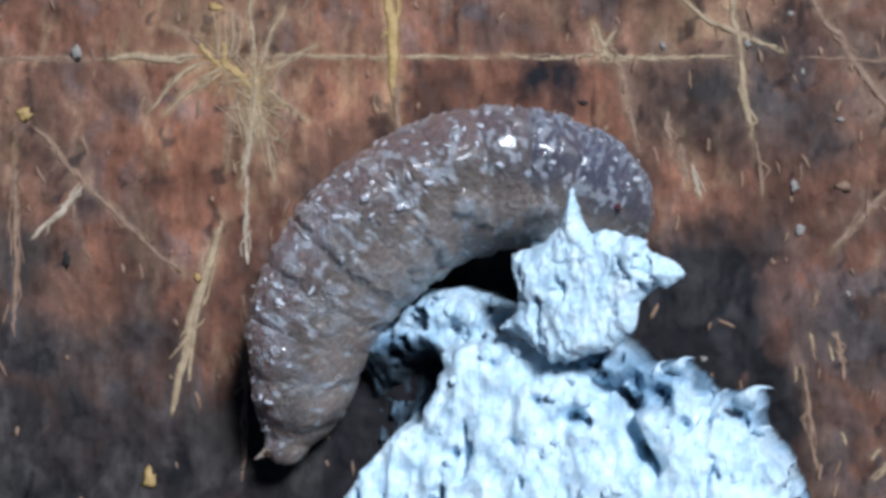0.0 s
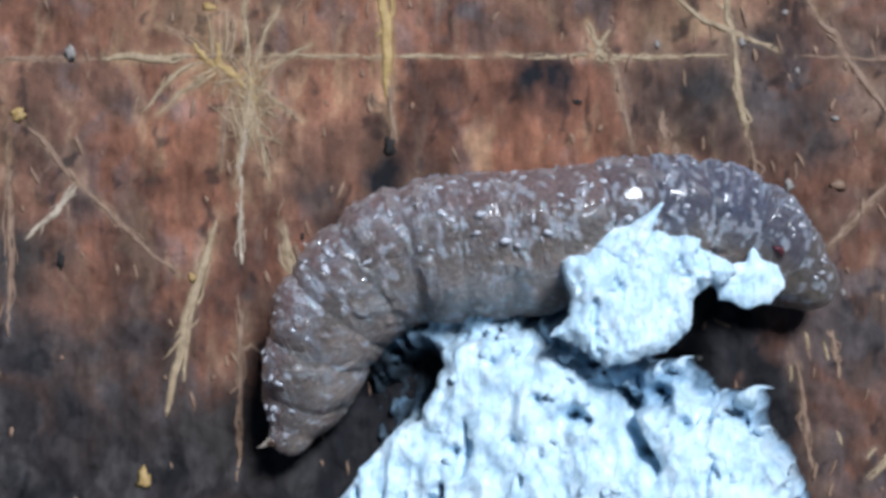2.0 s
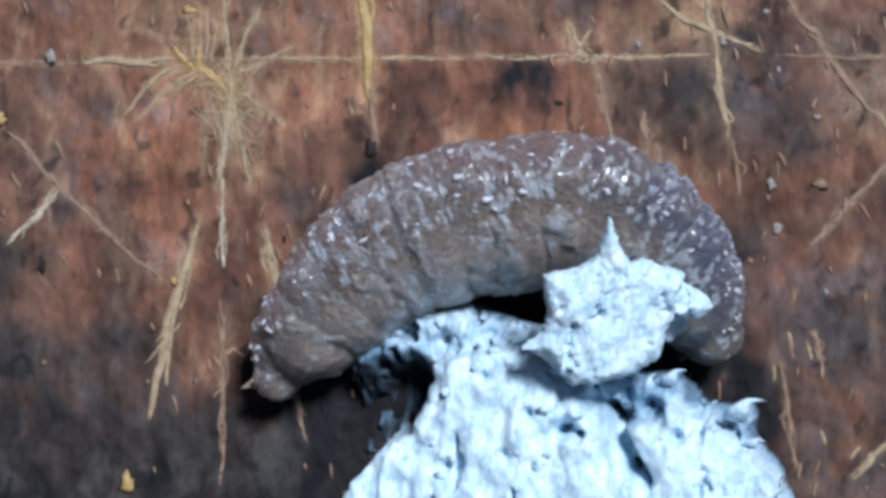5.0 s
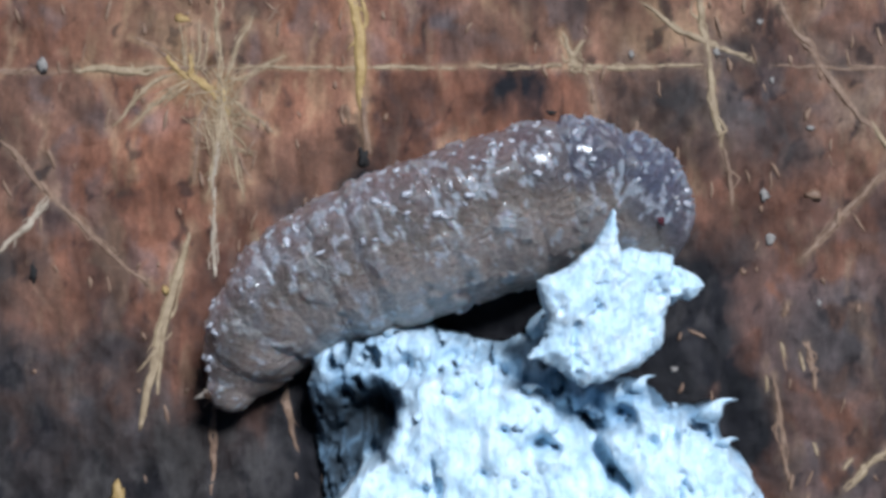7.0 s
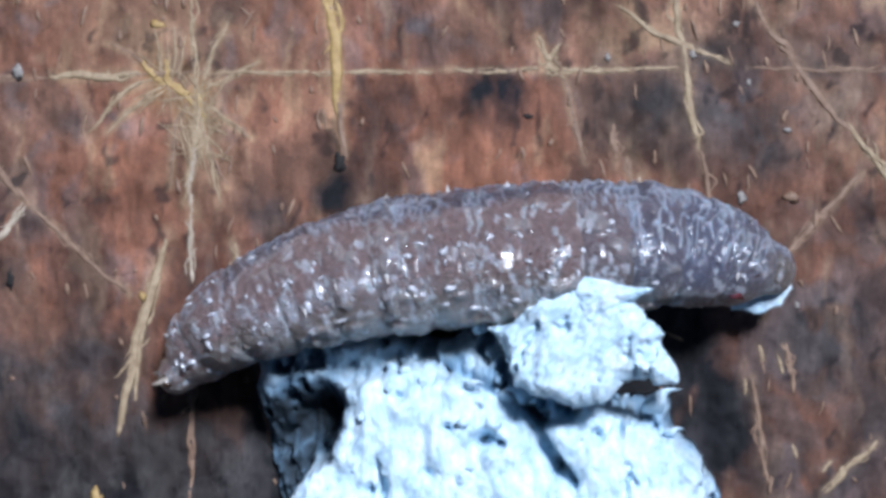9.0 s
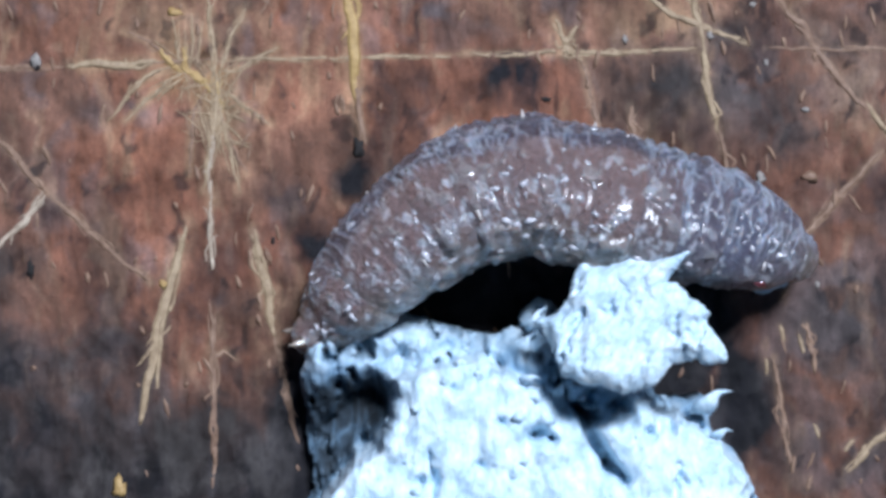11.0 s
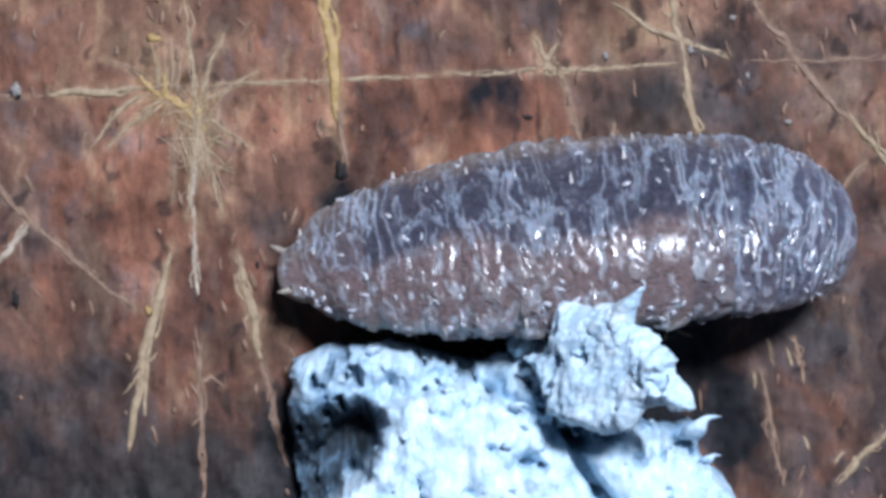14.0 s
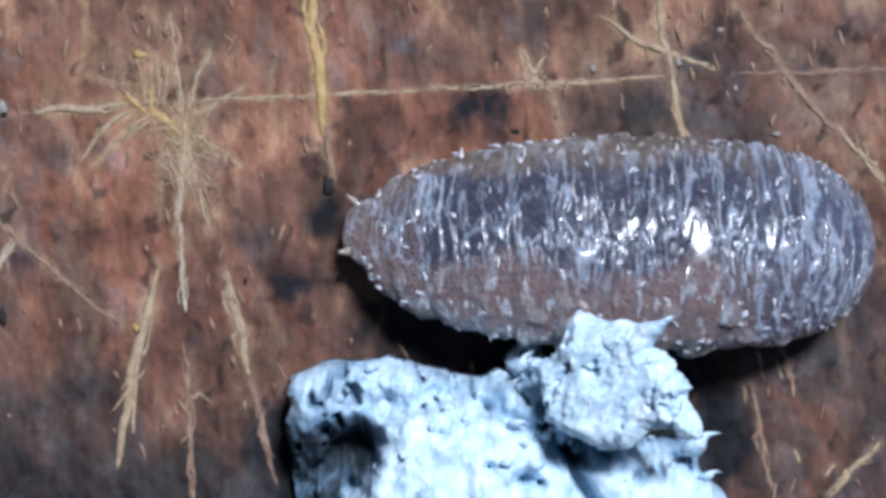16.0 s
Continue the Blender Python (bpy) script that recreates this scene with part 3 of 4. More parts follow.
def lump_top(x, y, d):
    rim = 1 - (1 - np.clip(d / 0.5, 0, 1)) ** 2
    e = lump_plateau(x, y)
    low = step_between(-4.7, -5.7, x) * step_between(1.2, -0.4, y)
    shelf = (1.35 + 0.75 * rim) * (1 - 0.66 * low) + 0.5 * (fractal(x * 1.2, y * 1.2, 81, 4) - 0.5)
    shelf = shelf + 0.95 * blob(x, y, (-1.25, 0.95), 0.75, 0.55) + 0.5 * blob(x, y, (-0.25, 0.55), 0.5, 0.35)
    rise = step_between(-0.10, 0.14, e)
    z = shelf * (1 - rise) + rise * (2.75 + 0.5 * np.clip(e / 1.6, 0, 1) ** 0.5)
    for c, r, k in (((-5.31, 0.47), 0.42, 1.6), ((-5.77, 0.26), 0.30, 1.1), ((-5.97, 0.84), 0.13, 0.6), ((-6.26, -0.09), 0.16, 0.6), ((-5.97, -0.20), 0.30, 0.5), ((-1.78, -0.26), 0.17, 0.9), ((-1.95, -0.32), 0.10, 0.7), ((-1.54, -0.38), 0.09, 0.8),
                    ((-2.59, 0.03), 0.09, 0.5), ((-1.25, 0.20), 0.20, 0.7), ((-0.67, 0.44), 0.24, 0.8), ((-2.71, 1.19), 0.18, 0.5), ((-0.20, 0.26), 0.14, 0.6), ((-3.58, 0.73), 0.10, 0.4),
                    ((-3.06, -0.84), 0.10, 0.4), ((0.44, -0.32), 0.12, 0.5), ((-0.44, -1.02), 0.14, 0.8), ((-4.28, -1.14), 0.12, 0.5), ((-4.63, 1.43), 0.16, 0.5), ((-3.64, 1.60), 0.14, 0.4)):
        z = z - k * np.exp(-((x - c[0]) ** 2 + (y - c[1]) ** 2) / r ** 2)
    crack = inside_distance(x, y, [(-0.96, 0.15), (-0.73, -0.20), (-0.38, -0.79), (-0.09, -1.25), (-0.38, -1.08), (-0.79, -0.44)]) + 0.05
    z = z - 1.0 * step_between(-0.08, 0.05, crack)
    lobes = 1 - np.abs(2 * fractal(x * 1.5, y * 0.95, 83, 4, 0.42) - 1)
    pores = step_between(0.68, 0.76, fractal(x * 2.0, y * 0.9, 85, 4, 0.55))
    fuzz = fractal(x * 6.0, y * 3.0, 84, 4, 0.6)
    comb = np.abs(2 * fractal(x * 4.5, y * 1.2, 87, 3) - 1)
    z = z + 0.42 * (lobes - 0.75) - 0.45 * pores + (0.09 + 0.30 * (1 - rise)) * (fuzz - 0.5) - 0.55 * low * (1 - rise) * (comb - 0.35)
    z = z - 0.55 * (1 - rise) * step_between(0.57, 0.66, fractal(x * 3.0, y * 2.0, 90, 3))
    return np.maximum(z, 0.30 + 0.3 * fuzz + 0.12 * low * comb)


def lump_dust_and_shade(x, y):
    """Grey-green grime on the broken shelf, clean white on the top; recess shade painted in."""
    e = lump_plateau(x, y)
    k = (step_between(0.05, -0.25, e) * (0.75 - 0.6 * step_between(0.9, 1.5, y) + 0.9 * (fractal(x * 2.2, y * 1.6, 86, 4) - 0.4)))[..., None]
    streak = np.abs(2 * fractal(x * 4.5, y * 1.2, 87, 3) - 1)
    # low left column darkened: its shade is painted into the colour
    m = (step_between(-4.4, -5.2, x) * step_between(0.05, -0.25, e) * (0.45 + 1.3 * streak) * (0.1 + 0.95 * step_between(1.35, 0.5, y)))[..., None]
    # shade of the deep hollow, painted dark
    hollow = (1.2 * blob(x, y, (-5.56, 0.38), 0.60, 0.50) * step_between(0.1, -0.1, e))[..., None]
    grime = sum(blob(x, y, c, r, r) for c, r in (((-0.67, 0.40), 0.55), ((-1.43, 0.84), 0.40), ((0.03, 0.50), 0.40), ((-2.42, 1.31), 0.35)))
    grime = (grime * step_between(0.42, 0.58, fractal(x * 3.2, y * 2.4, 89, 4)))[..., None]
    # shelf pits painted dark as if shaded
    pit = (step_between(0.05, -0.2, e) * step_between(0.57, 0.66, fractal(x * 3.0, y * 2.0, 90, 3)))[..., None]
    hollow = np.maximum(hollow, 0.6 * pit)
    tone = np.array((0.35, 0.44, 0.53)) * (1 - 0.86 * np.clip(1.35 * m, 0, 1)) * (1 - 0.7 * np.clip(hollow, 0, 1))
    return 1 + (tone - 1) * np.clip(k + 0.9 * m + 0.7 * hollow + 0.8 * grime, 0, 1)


FLAKE_EDGE = [(-1.54, 0.54), (-1.12, 0.74), (-0.64, 1.02), (0.05, 1.08), (0.40, 1.24), (0.74, 1.06), (1.12, 1.16), (1.50, 0.86), (2.12, 0.49), (1.56, 0.14), (1.22, -0.20),
              (1.16, -0.60), (0.84, -1.00), (0.68, -1.26), (0.20, -1.32), (-0.50, -1.54), (-1.00, -1.18), (-1.64, -1.00), (-1.30, -0.38), (-1.34, 0.18)]


def flake_top(x, y, d):
    """A fibrous, nearly flat broken face with a steep rim."""
    rim = np.clip(d / 0.28, 0, 1) ** 0.6
    facets = 0.55 * np.abs(fractal(x * 0.8 + 8, y * 0.8, 93, 2, 0.4) - 0.5) - 0.08 * (x * 0.5 - y * 0.35)
    pores = step_between(0.62, 0.72, fractal(x * 3.4 + 5, y * 1.7, 96, 4, 0.6))
    return -0.05 + 0.36 * rim + facets - 0.20 * pores + 0.20 * (fractal(x * 8 + 3, y * 3.0, 94, 4, 0.65) - 0.5)


def flake_under(x, y, d):
    return -0.12 - 0.85 * np.clip(d / 0.9, 0, 1) ** 0.8 + 0.25 * (fractal(x * 2.2, y * 2.2, 95) - 0.5)


BIT_EDGE = [(-0.80, 0.20), (-0.45, 0.42), (-0.15, 0.40), (-0.02, 0.75), (0.12, 0.45), (0.50, 0.32), (0.66, -0.1), (0.35, -0.45), (-0.25, -0.55), (-0.75, -0.35)]
lump = tagged(new("chalk_lump"), "white crumbly chalk-like lump with a hollowed, broken edge", "lump")
part("body", crumb_mesh("lump_body", LUMP_EDGE, 0.05, lump_top, lambda x, y, d: np.full(x.shape, -0.05), 0.16, 101, CHALK, lump_dust_and_shade), lump)
flake = tagged(new("chalk_flake"), "white crumbly flake with a sharp spike, held by the larva", "flake")
part("body", crumb_mesh("flake_body", FLAKE_EDGE, 0.04, flake_top, flake_under, 0.15, 102, CHALK), flake)
SPIKE_EDGE = [(-0.64, -0.30), (-0.50, 0.10), (-0.24, 0.46), (-0.10, 0.92), (0.03, 1.42), (0.12, 0.98), (0.26, 0.56), (0.48, 0.20), (0.66, -0.10), (0.45, -0.45), (-0.25, -0.50)]
spike = part("spike", crumb_mesh("spike", SPIKE_EDGE, 0.035, lambda x, y, d: 0.05 + 0.30 * np.clip(d / 0.3, 0, 1) ** 0.6 + 0.22 * (fractal(x * 5, y * 3, 97) - 0.5),
                                 lambda x, y, d: -0.1 - 0.3 * np.clip(d / 0.3, 0, 1), 0.10, 104, CHALK), flake, "thin standing splinter")
bit = tagged(new("chalk_crumb"), "small white crumb stuck under the larva's front end", "crumb")
part("body", crumb_mesh("crumb_body", BIT_EDGE, 0.04, lambda x, y, d: 0.35 * flake_top(x, y, d), lambda x, y, d: 0.9 * flake_under(x, y, d), 0.10, 103, CHALK), bit)


def hook_mesh():
    """A small curled sliver that stands off the lump's edge."""
    verts, faces, n, s = [], [], 12, 7
    for i in range(n):
        u = i / (n - 1)
        c = Vector((0.06 * math.sin(2.6 * u) + 0.34 * u ** 3, 0.58 * u - 0.12 * u ** 4, 0.25 * math.sin(2.2 * u)))
        r = 0.20 * (1 - 0.40 * u ** 2) * (0.9 + 0.2 * math.sin(7 * u))
        for k in range(s):
            a = 2 * math.pi * k / s
            verts.append((c + Vector((r * math.cos(a), 0.2 * r * math.sin(a), r * math.sin(a)))) * MM)
    for i in range(n - 1):
        for k in range(s):
            t = (k + 1) % s
            faces.append((i * s + k, i * s + t, (i + 1) * s + t, (i + 1) * s + k))
    faces += [tuple(range(s))[::-1], tuple(range((n - 1) * s, n * s))]
    me = mesh_from("sliver", verts, faces, CHALK)
    coat_dust_and_shade(me, np.ones((len(verts), 3)))
    return me


sliver = hook_mesh()
for (x, y), z, rz, k in (((1.54, 0.03), 2.5, -10, 1.2), ((1.84, -0.50), 2.3, -25, 0.6), ((-5.04, 2.01), 1.9, -20, 0.5), ((-1.84, 1.89), 2.2, 10, 0.8),
                         ((0.15, 0.67), 2.2, -5, 0.8), ((-0.20, 0.55), 2.2, 25, 0.6), ((-2.13, 0.84), 2.9, -40, 0.6), ((-1.43, 0.50), 2.6, 0, 0.6)):
    ob = part("sliver", sliver, lump, m=pose(x * MM, y * MM, z * MM, 0, 0, rz) @ Matrix.Scale(k, 4))

rng = random.Random(9)
crumbs = [pebble((0.2, 0.16), 30 + i, 0.9) for i in range(5)]
for me in crumbs:
    me.materials.append(CHALK)
    coat_dust_and_shade(me, np.ones((len(me.vertices), 3)))
for i in range(60):
    x, y = rng.uniform(-6.6, 3.0), rng.uniform(-2.6, 2.3)
    ax, ay = np.array([x]), np.array([y])
    d = inside_distance(ax, ay, LUMP_EDGE)
    if d[0] < 0.15 or x < -5.0:
        continue
    z = float(lump_top(ax, ay, d)[0])
    part("crumb", crumbs[i % 5], lump, m=pose(x * MM, y * MM, z * MM, rng.uniform(-40, 40), rng.uniform(-40, 40), rng.uniform(0, 360)) @ Matrix.Scale(rng.uniform(0.35, 1.0), 4))


# ---- the larva ----
SEGMENTS = 14
HALF_WIDE, HALF_TALL, HALF_LONG = 2.34, 1.44, 1.20


def girth(u):
    return float(np.interp(u, (0, 0.03, 0.08, 0.2, 0.4, 0.6, 0.75, 0.88, 0.95, 1), (0.34, 0.50, 0.66, 0.85, 1.0, 1.0, 0.92, 0.76, 0.60, 0.42)))


def segment_mesh(i):
    u0 = (i + 0.5) / SEGMENTS
    rings, around = 88, 192
    g = girth(u0)
    half = HALF_LONG * (0.55 + 0.45 * g)
    xi = np.linspace(-1, 1, rings)
    xi = np.sign(xi) * np.abs(xi) ** 0.8
    th = np.linspace(0, 2 * np.pi, around, endpoint=False)
    gx, gt = np.meshgrid(xi, th, indexing="ij")
    taper = np.interp(u0 + xi * 0.085, np.linspace(0, 1, 60), [girth(k) for k in np.linspace(0, 1, 60)])
    back = np.abs(((gt - np.pi / 2 + np.pi) % (2 * np.pi)) - np.pi)
    # segments bulge along the flanks, less over the back
    flank = step_between(0.7, 1.5, back)
    swell = np.abs(gx) ** (3.0 - 0.45 * flank)
    shape = taper[:, None] * np.clip(1 - swell, 0, 1) ** 0.46
    ridge = np.abs(((gt - np.pi / 2 + 0.10 + np.pi) % (2 * np.pi)) - np.pi)
    sx = gx * half + 0.84 * i
    sy, cy = 1.9 * g * np.sin(gt), 1.9 * g * np.cos(gt)
    along = cy + 0.35 * sy
    arc = 1.7 * g * ((gt + np.pi / 2) % (2 * np.pi) - np.pi)
    wob = fractal(sx * 1.3, along * 1.3, 115, 3) - 0.5
    front = float(np.interp(u0, (0.62, 0.78), (0, 1)))
    # thin folds across the back, warts on the flanks
    fold = 1 - np.abs(2 * fractal(sx * 3.6 + 1.3 * wob, along * 0.95, 111, 3, 0.5) - 1)
    fold2 = 1 - np.abs(2 * fractal(sx * 5.2 + 7 + 1.1 * wob, along * 1.35, 116, 3, 0.5) - 1)
    patch = fractal(sx * 0.8 + 3, along * 0.7, 118, 3)
    crease = np.maximum(step_between(0.90 - 0.02 * front, 0.98 - 0.01 * front, fold), 0.9 * step_between(0.91 - 0.02 * front, 0.985 - 0.01 * front, fold2)) * (0.6 + 0.4 * step_between(0.36, 0.56, patch))
    wart = step_between(0.60, 0.74, fractal(sx * 2.3, arc * 2.0, 112, 3, 0.55))
    soft = fractal(sx * 0.9, arc * 0.9, 113, 4) - 0.5
    dorsal = step_between(0.85 + 0.85 * front, 0.45 + 0.75 * front, ridge + 0.6 * soft)
    bulge = 0.050 * crease * dorsal + 0.045 * wart * (1 - dorsal) + 0.08 * soft + 0.03 * (fold - 0.6)
    y = HALF_WIDE * shape * np.cos(gt) * (1 + bulge)
    z = HALF_TALL * shape * np.sin(gt) * (1 + bulge)
    z = np.where(z < 0, z * 0.92, z)
    # markings, with wet glints, sheen and furrow shade painted in
    col = np.ones((*gx.shape, 3)) * np.array((0.240, 0.200, 0.180))
    col = tint(col, (0.262, 0.212, 0.178), step_between(1.9, 2.4, back))
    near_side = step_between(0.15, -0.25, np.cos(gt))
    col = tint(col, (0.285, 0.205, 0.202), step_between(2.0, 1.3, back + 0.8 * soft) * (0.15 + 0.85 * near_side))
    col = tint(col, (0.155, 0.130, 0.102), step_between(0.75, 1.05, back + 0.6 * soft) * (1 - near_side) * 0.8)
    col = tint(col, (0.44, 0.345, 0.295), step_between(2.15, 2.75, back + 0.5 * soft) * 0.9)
    slate = step_between(0.70, 0.40, ridge + 0.8 * soft) * float(np.interp(u0, (0.06, 0.16), (0, 1)))
    slate = np.maximum(slate, 0.8 * front * step_between(2.5, 1.9, back + 0.8 * soft))
    col = tint(col, (0.076, 0.082, 0.130), slate * 0.92)
    # sky reflection on the front end, painted as a paler blue
    col = tint(col, (0.165, 0.185, 0.280), slate * 0.55 * front)
    # furrows between folds darkened: shade painted into the skin
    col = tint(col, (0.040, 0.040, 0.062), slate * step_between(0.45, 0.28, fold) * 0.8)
    # wet glints painted pale on fold crests and warts
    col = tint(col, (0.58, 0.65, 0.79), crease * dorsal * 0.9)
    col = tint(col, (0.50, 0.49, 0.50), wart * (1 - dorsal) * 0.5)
    tip = float(np.interp(u0, (0.86, 0.97), (0, 0.7)))
    col = tint(col, (0.19, 0.155, 0.105), tip * step_between(0.3, 0.9, back))
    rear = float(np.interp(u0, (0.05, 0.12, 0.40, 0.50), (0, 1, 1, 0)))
    # pale sheen painted onto the rear flank
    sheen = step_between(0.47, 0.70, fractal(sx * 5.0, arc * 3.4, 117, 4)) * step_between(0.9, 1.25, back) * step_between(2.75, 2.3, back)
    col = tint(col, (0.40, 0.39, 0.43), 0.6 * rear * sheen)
    # scattered flecks painted in place of wet glints
    glint_fleck = step_between(0.635, 0.69, fractal(sx * 5.5 + 0.8 * wob + 5, arc * 3.0, 119, 3, 0.5))
    col = tint(col, (0.76, 0.79, 0.87), glint_fleck * 0.6 * (1 - 0.8 * dorsal))
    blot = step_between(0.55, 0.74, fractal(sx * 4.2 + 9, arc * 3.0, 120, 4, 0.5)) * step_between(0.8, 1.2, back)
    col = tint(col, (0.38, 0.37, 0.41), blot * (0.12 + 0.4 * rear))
    verts = np.stack([gx * half, y, z], -1).reshape(-1, 3) * MM
    idx = np.arange(rings * around).reshape(rings, around)
    nxt = np.roll(idx, -1, 1)
    faces = np.stack([idx[:-1], idx[1:], nxt[1:], nxt[:-1]], -1).reshape(-1, 4)
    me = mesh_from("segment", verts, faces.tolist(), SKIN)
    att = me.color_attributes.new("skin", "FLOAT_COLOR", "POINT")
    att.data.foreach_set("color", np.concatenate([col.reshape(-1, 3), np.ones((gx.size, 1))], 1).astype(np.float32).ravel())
    return me


def cone_mesh(name, length, r, mat, lean=0.25):
    verts, faces, n, s = [], [], 5, 6
    for i in range(n):
        u = i / (n - 1)
        for k in range(s):
            a = 2 * math.pi * k / s
            w = r * (1 - u) ** 0.8 + 0.008
            verts.append(((w * math.cos(a) + lean * length * u * u) * MM, w * math.sin(a) * MM, length * u * MM))
    for i in range(n - 1):
        for k in range(s):
            t = (k + 1) % s
            faces.append((i * s + k, i * s + t, (i + 1) * s + t, (i + 1) * s + k))
    faces.append(tuple(range((n - 1) * s, n * s)))
    return mesh_from(name, verts, faces, mat)


larva = tagged(new("larva"), "wet grey-brown larva with slate-blue wrinkled back on the board", "larva")
# papillae, coloured pale to stand in for small wet glints
PAPILLA = plain_mat("glint_papilla", (0.50, 0.50, 0.54), 0.22, 0.9)
papillae = [pebble((0.12, 0.05), 60, 0.7), pebble((0.045, 0.14), 61, 0.7), pebble((0.15, 0.08), 62, 0.5)]
for me in papillae:
    me.materials.append(PAPILLA)
bristle_mesh, horn_mesh = cone_mesh("bristle", 0.17, 0.055, BRISTLE, -1.2), cone_mesh("tail_horn", 0.6, 0.17, AMBER, 0.3)
fang_mesh = cone_mesh("mouth_hook", 0.30, 0.06, HORN, 0.6)
segments = []
rng = random.Random(21)


def skin_pose(i, xi, angle, depth):
    """A pose on segment i's skin, standing out from it: xi along the segment from -1 to 1, angle round it, depth near 1."""
    u0 = (i + 0.5) / SEGMENTS
    half = HALF_LONG * (0.55 + 0.45 * girth(u0))
    r = girth(u0 + xi * 0.085) * (1 - abs(xi) ** 2.7) ** 0.46 * depth
    c, t = math.cos(radians(angle)), math.sin(radians(angle))
    out = Vector((0, c / HALF_WIDE, t / HALF_TALL)).normalized()
    at = Vector((xi * half, HALF_WIDE * r * c, HALF_TALL * r * t * (1 if t > 0 else 0.92)))
    return Matrix.Translation(at * MM) @ out.to_track_quat("Z", "X").to_matrix().to_4x4()


for i in range(SEGMENTS):
    s = part("head" if i == SEGMENTS - 1 else "segment", segment_mesh(i), larva)
    segments.append(s)
    for a in (8, 38, 70, 104, 140, 172) if i > 2 else (38, 104):
        m = skin_pose(i, rng.uniform(-0.4, 0.4), a + rng.uniform(-14, 14), 0.99)
        part("bristle", bristle_mesh, s, m=m @ Matrix.Scale(rng.uniform(0.35, 1.0), 4))
    for k in range(18):
        a = rng.choice((rng.uniform(-35, 40), rng.uniform(140, 215), rng.uniform(20, 160)))
        m = skin_pose(i, rng.uniform(-0.4, 0.4), a, 1.02)
        part("papilla", papillae[k % 3], s, m=m @ pose(0, 0, 0, 0, 0, rng.uniform(0, 360)) @ Matrix.Scale(rng.uniform(0.55, 1.2), 4))
for y in (-0.42, 0.42):
    part("tail_horn", horn_mesh, segments[0], "pale amber tail horn", pose(-0.45 * MM, y * MM, 0.1 * MM, 0, -80, 25 * (-1 if y > 0 else 1)))
spiracle_mesh = pebble((0.17, 0.15), 79, 0.9)
spiracle_mesh.materials.append(HORN)
for y in (-0.56, 0.56):
    part("spiracle", spiracle_mesh, segments[0], "dark breathing pore", pose(-0.72 * MM, y * MM, 0.16 * MM, 0, -70, 0))
knob_mesh = pebble((0.26, 0.24), 77, 1.0)
knob_mesh.materials.append(BRISTLE)
for y in (-1, 1):
    part("tubercle", knob_mesh, segments[11], "pale fleshy tubercle", pose(0.1 * MM, y * 1.55 * MM, 0.35 * MM))
gland = pebble((0.20, 0.13), 78, 0.8)
gland.materials.append(plain_mat("dark_red_gland", (0.09, 0.022, 0.028), 0.15, 0.9))
part("gland", gland, segments[12], "dark red glossy gland", pose(0.15 * MM, -1.44 * MM, -0.45 * MM, 70, 0, 0))
for y in (-0.16, 0.16):
    part("mouth_hook", fang_mesh, segments[-1], "dark horny mouth hook", pose(0.55 * MM, y * MM, -0.1 * MM, 0, 95, 0))

SPINES = []


def spine(t, roll, reach, *points):
    """One posture: the roll of the back away from straight up, how far the head is put out, and the body's middle line from tail to head, in mm."""
    SPINES.append((t, roll, reach, np.array(points)))


def smooth_line(p, n=240):
    """A rounded line through the points, evenly spaced, with its direction."""
    k = np.r_[0, np.cumsum(np.hypot(*np.diff(p, axis=0).T) ** 0.5)]
    m = np.gradient(p, k, axis=0)
    t = np.linspace(0, k[-1], n)
    j = np.clip(np.searchsorted(k, t, side="right") - 1, 0, len(k) - 2)
    h = (k[j + 1] - k[j])[:, None]
    s = ((t - k[j])[:, None]) / h
    q = (2 * s ** 3 - 3 * s ** 2 + 1) * p[j] + (s ** 3 - 2 * s ** 2 + s) * h * m[j] + (3 * s ** 2 - 2 * s ** 3) * p[j + 1] + (s ** 3 - s ** 2) * h * m[j + 1]
    d = np.r_[0, np.cumsum(np.hypot(*np.diff(q, axis=0).T))]
    return q, d


def posture(i, roll, reach, points):
    q, d = smooth_line(points)
    drawn_in = (i + 0.5) / SEGMENTS * 1.10
    u = (reach * (i + 0.5) / SEGMENTS + (1 - reach) * min(drawn_in, 0.945)) * d[-1]
    at = [np.interp(u, d, q[:, c]) for c in (0, 1)]
    w = 0.5
    ahead = [np.interp(min(u + w, d[-1]), d, q[:, c]) for c in (0, 1)]
    back = [np.interp(max(u - w, 0), d, q[:, c]) for c in (0, 1)]
    x = Vector((ahead[0] - back[0], ahead[1] - back[1], 0)).normalized()
    side = Vector((-x.y, x.x, 0))
    z = (Vector((0, 0, 1)) * math.cos(radians(roll)) + side * math.sin(radians(roll))).normalized()
    y = z.cross(x)
    g = girth((i + 0.5) / SEGMENTS)
    lift = g * math.hypot(HALF_WIDE * math.sin(radians(roll)), HALF_TALL * math.cos(radians(roll)))
    m = Matrix((x, y, z)).transposed().to_4x4()
    m.translation = Vector((at[0], at[1], max(lift, 0.9))) * MM
    return m


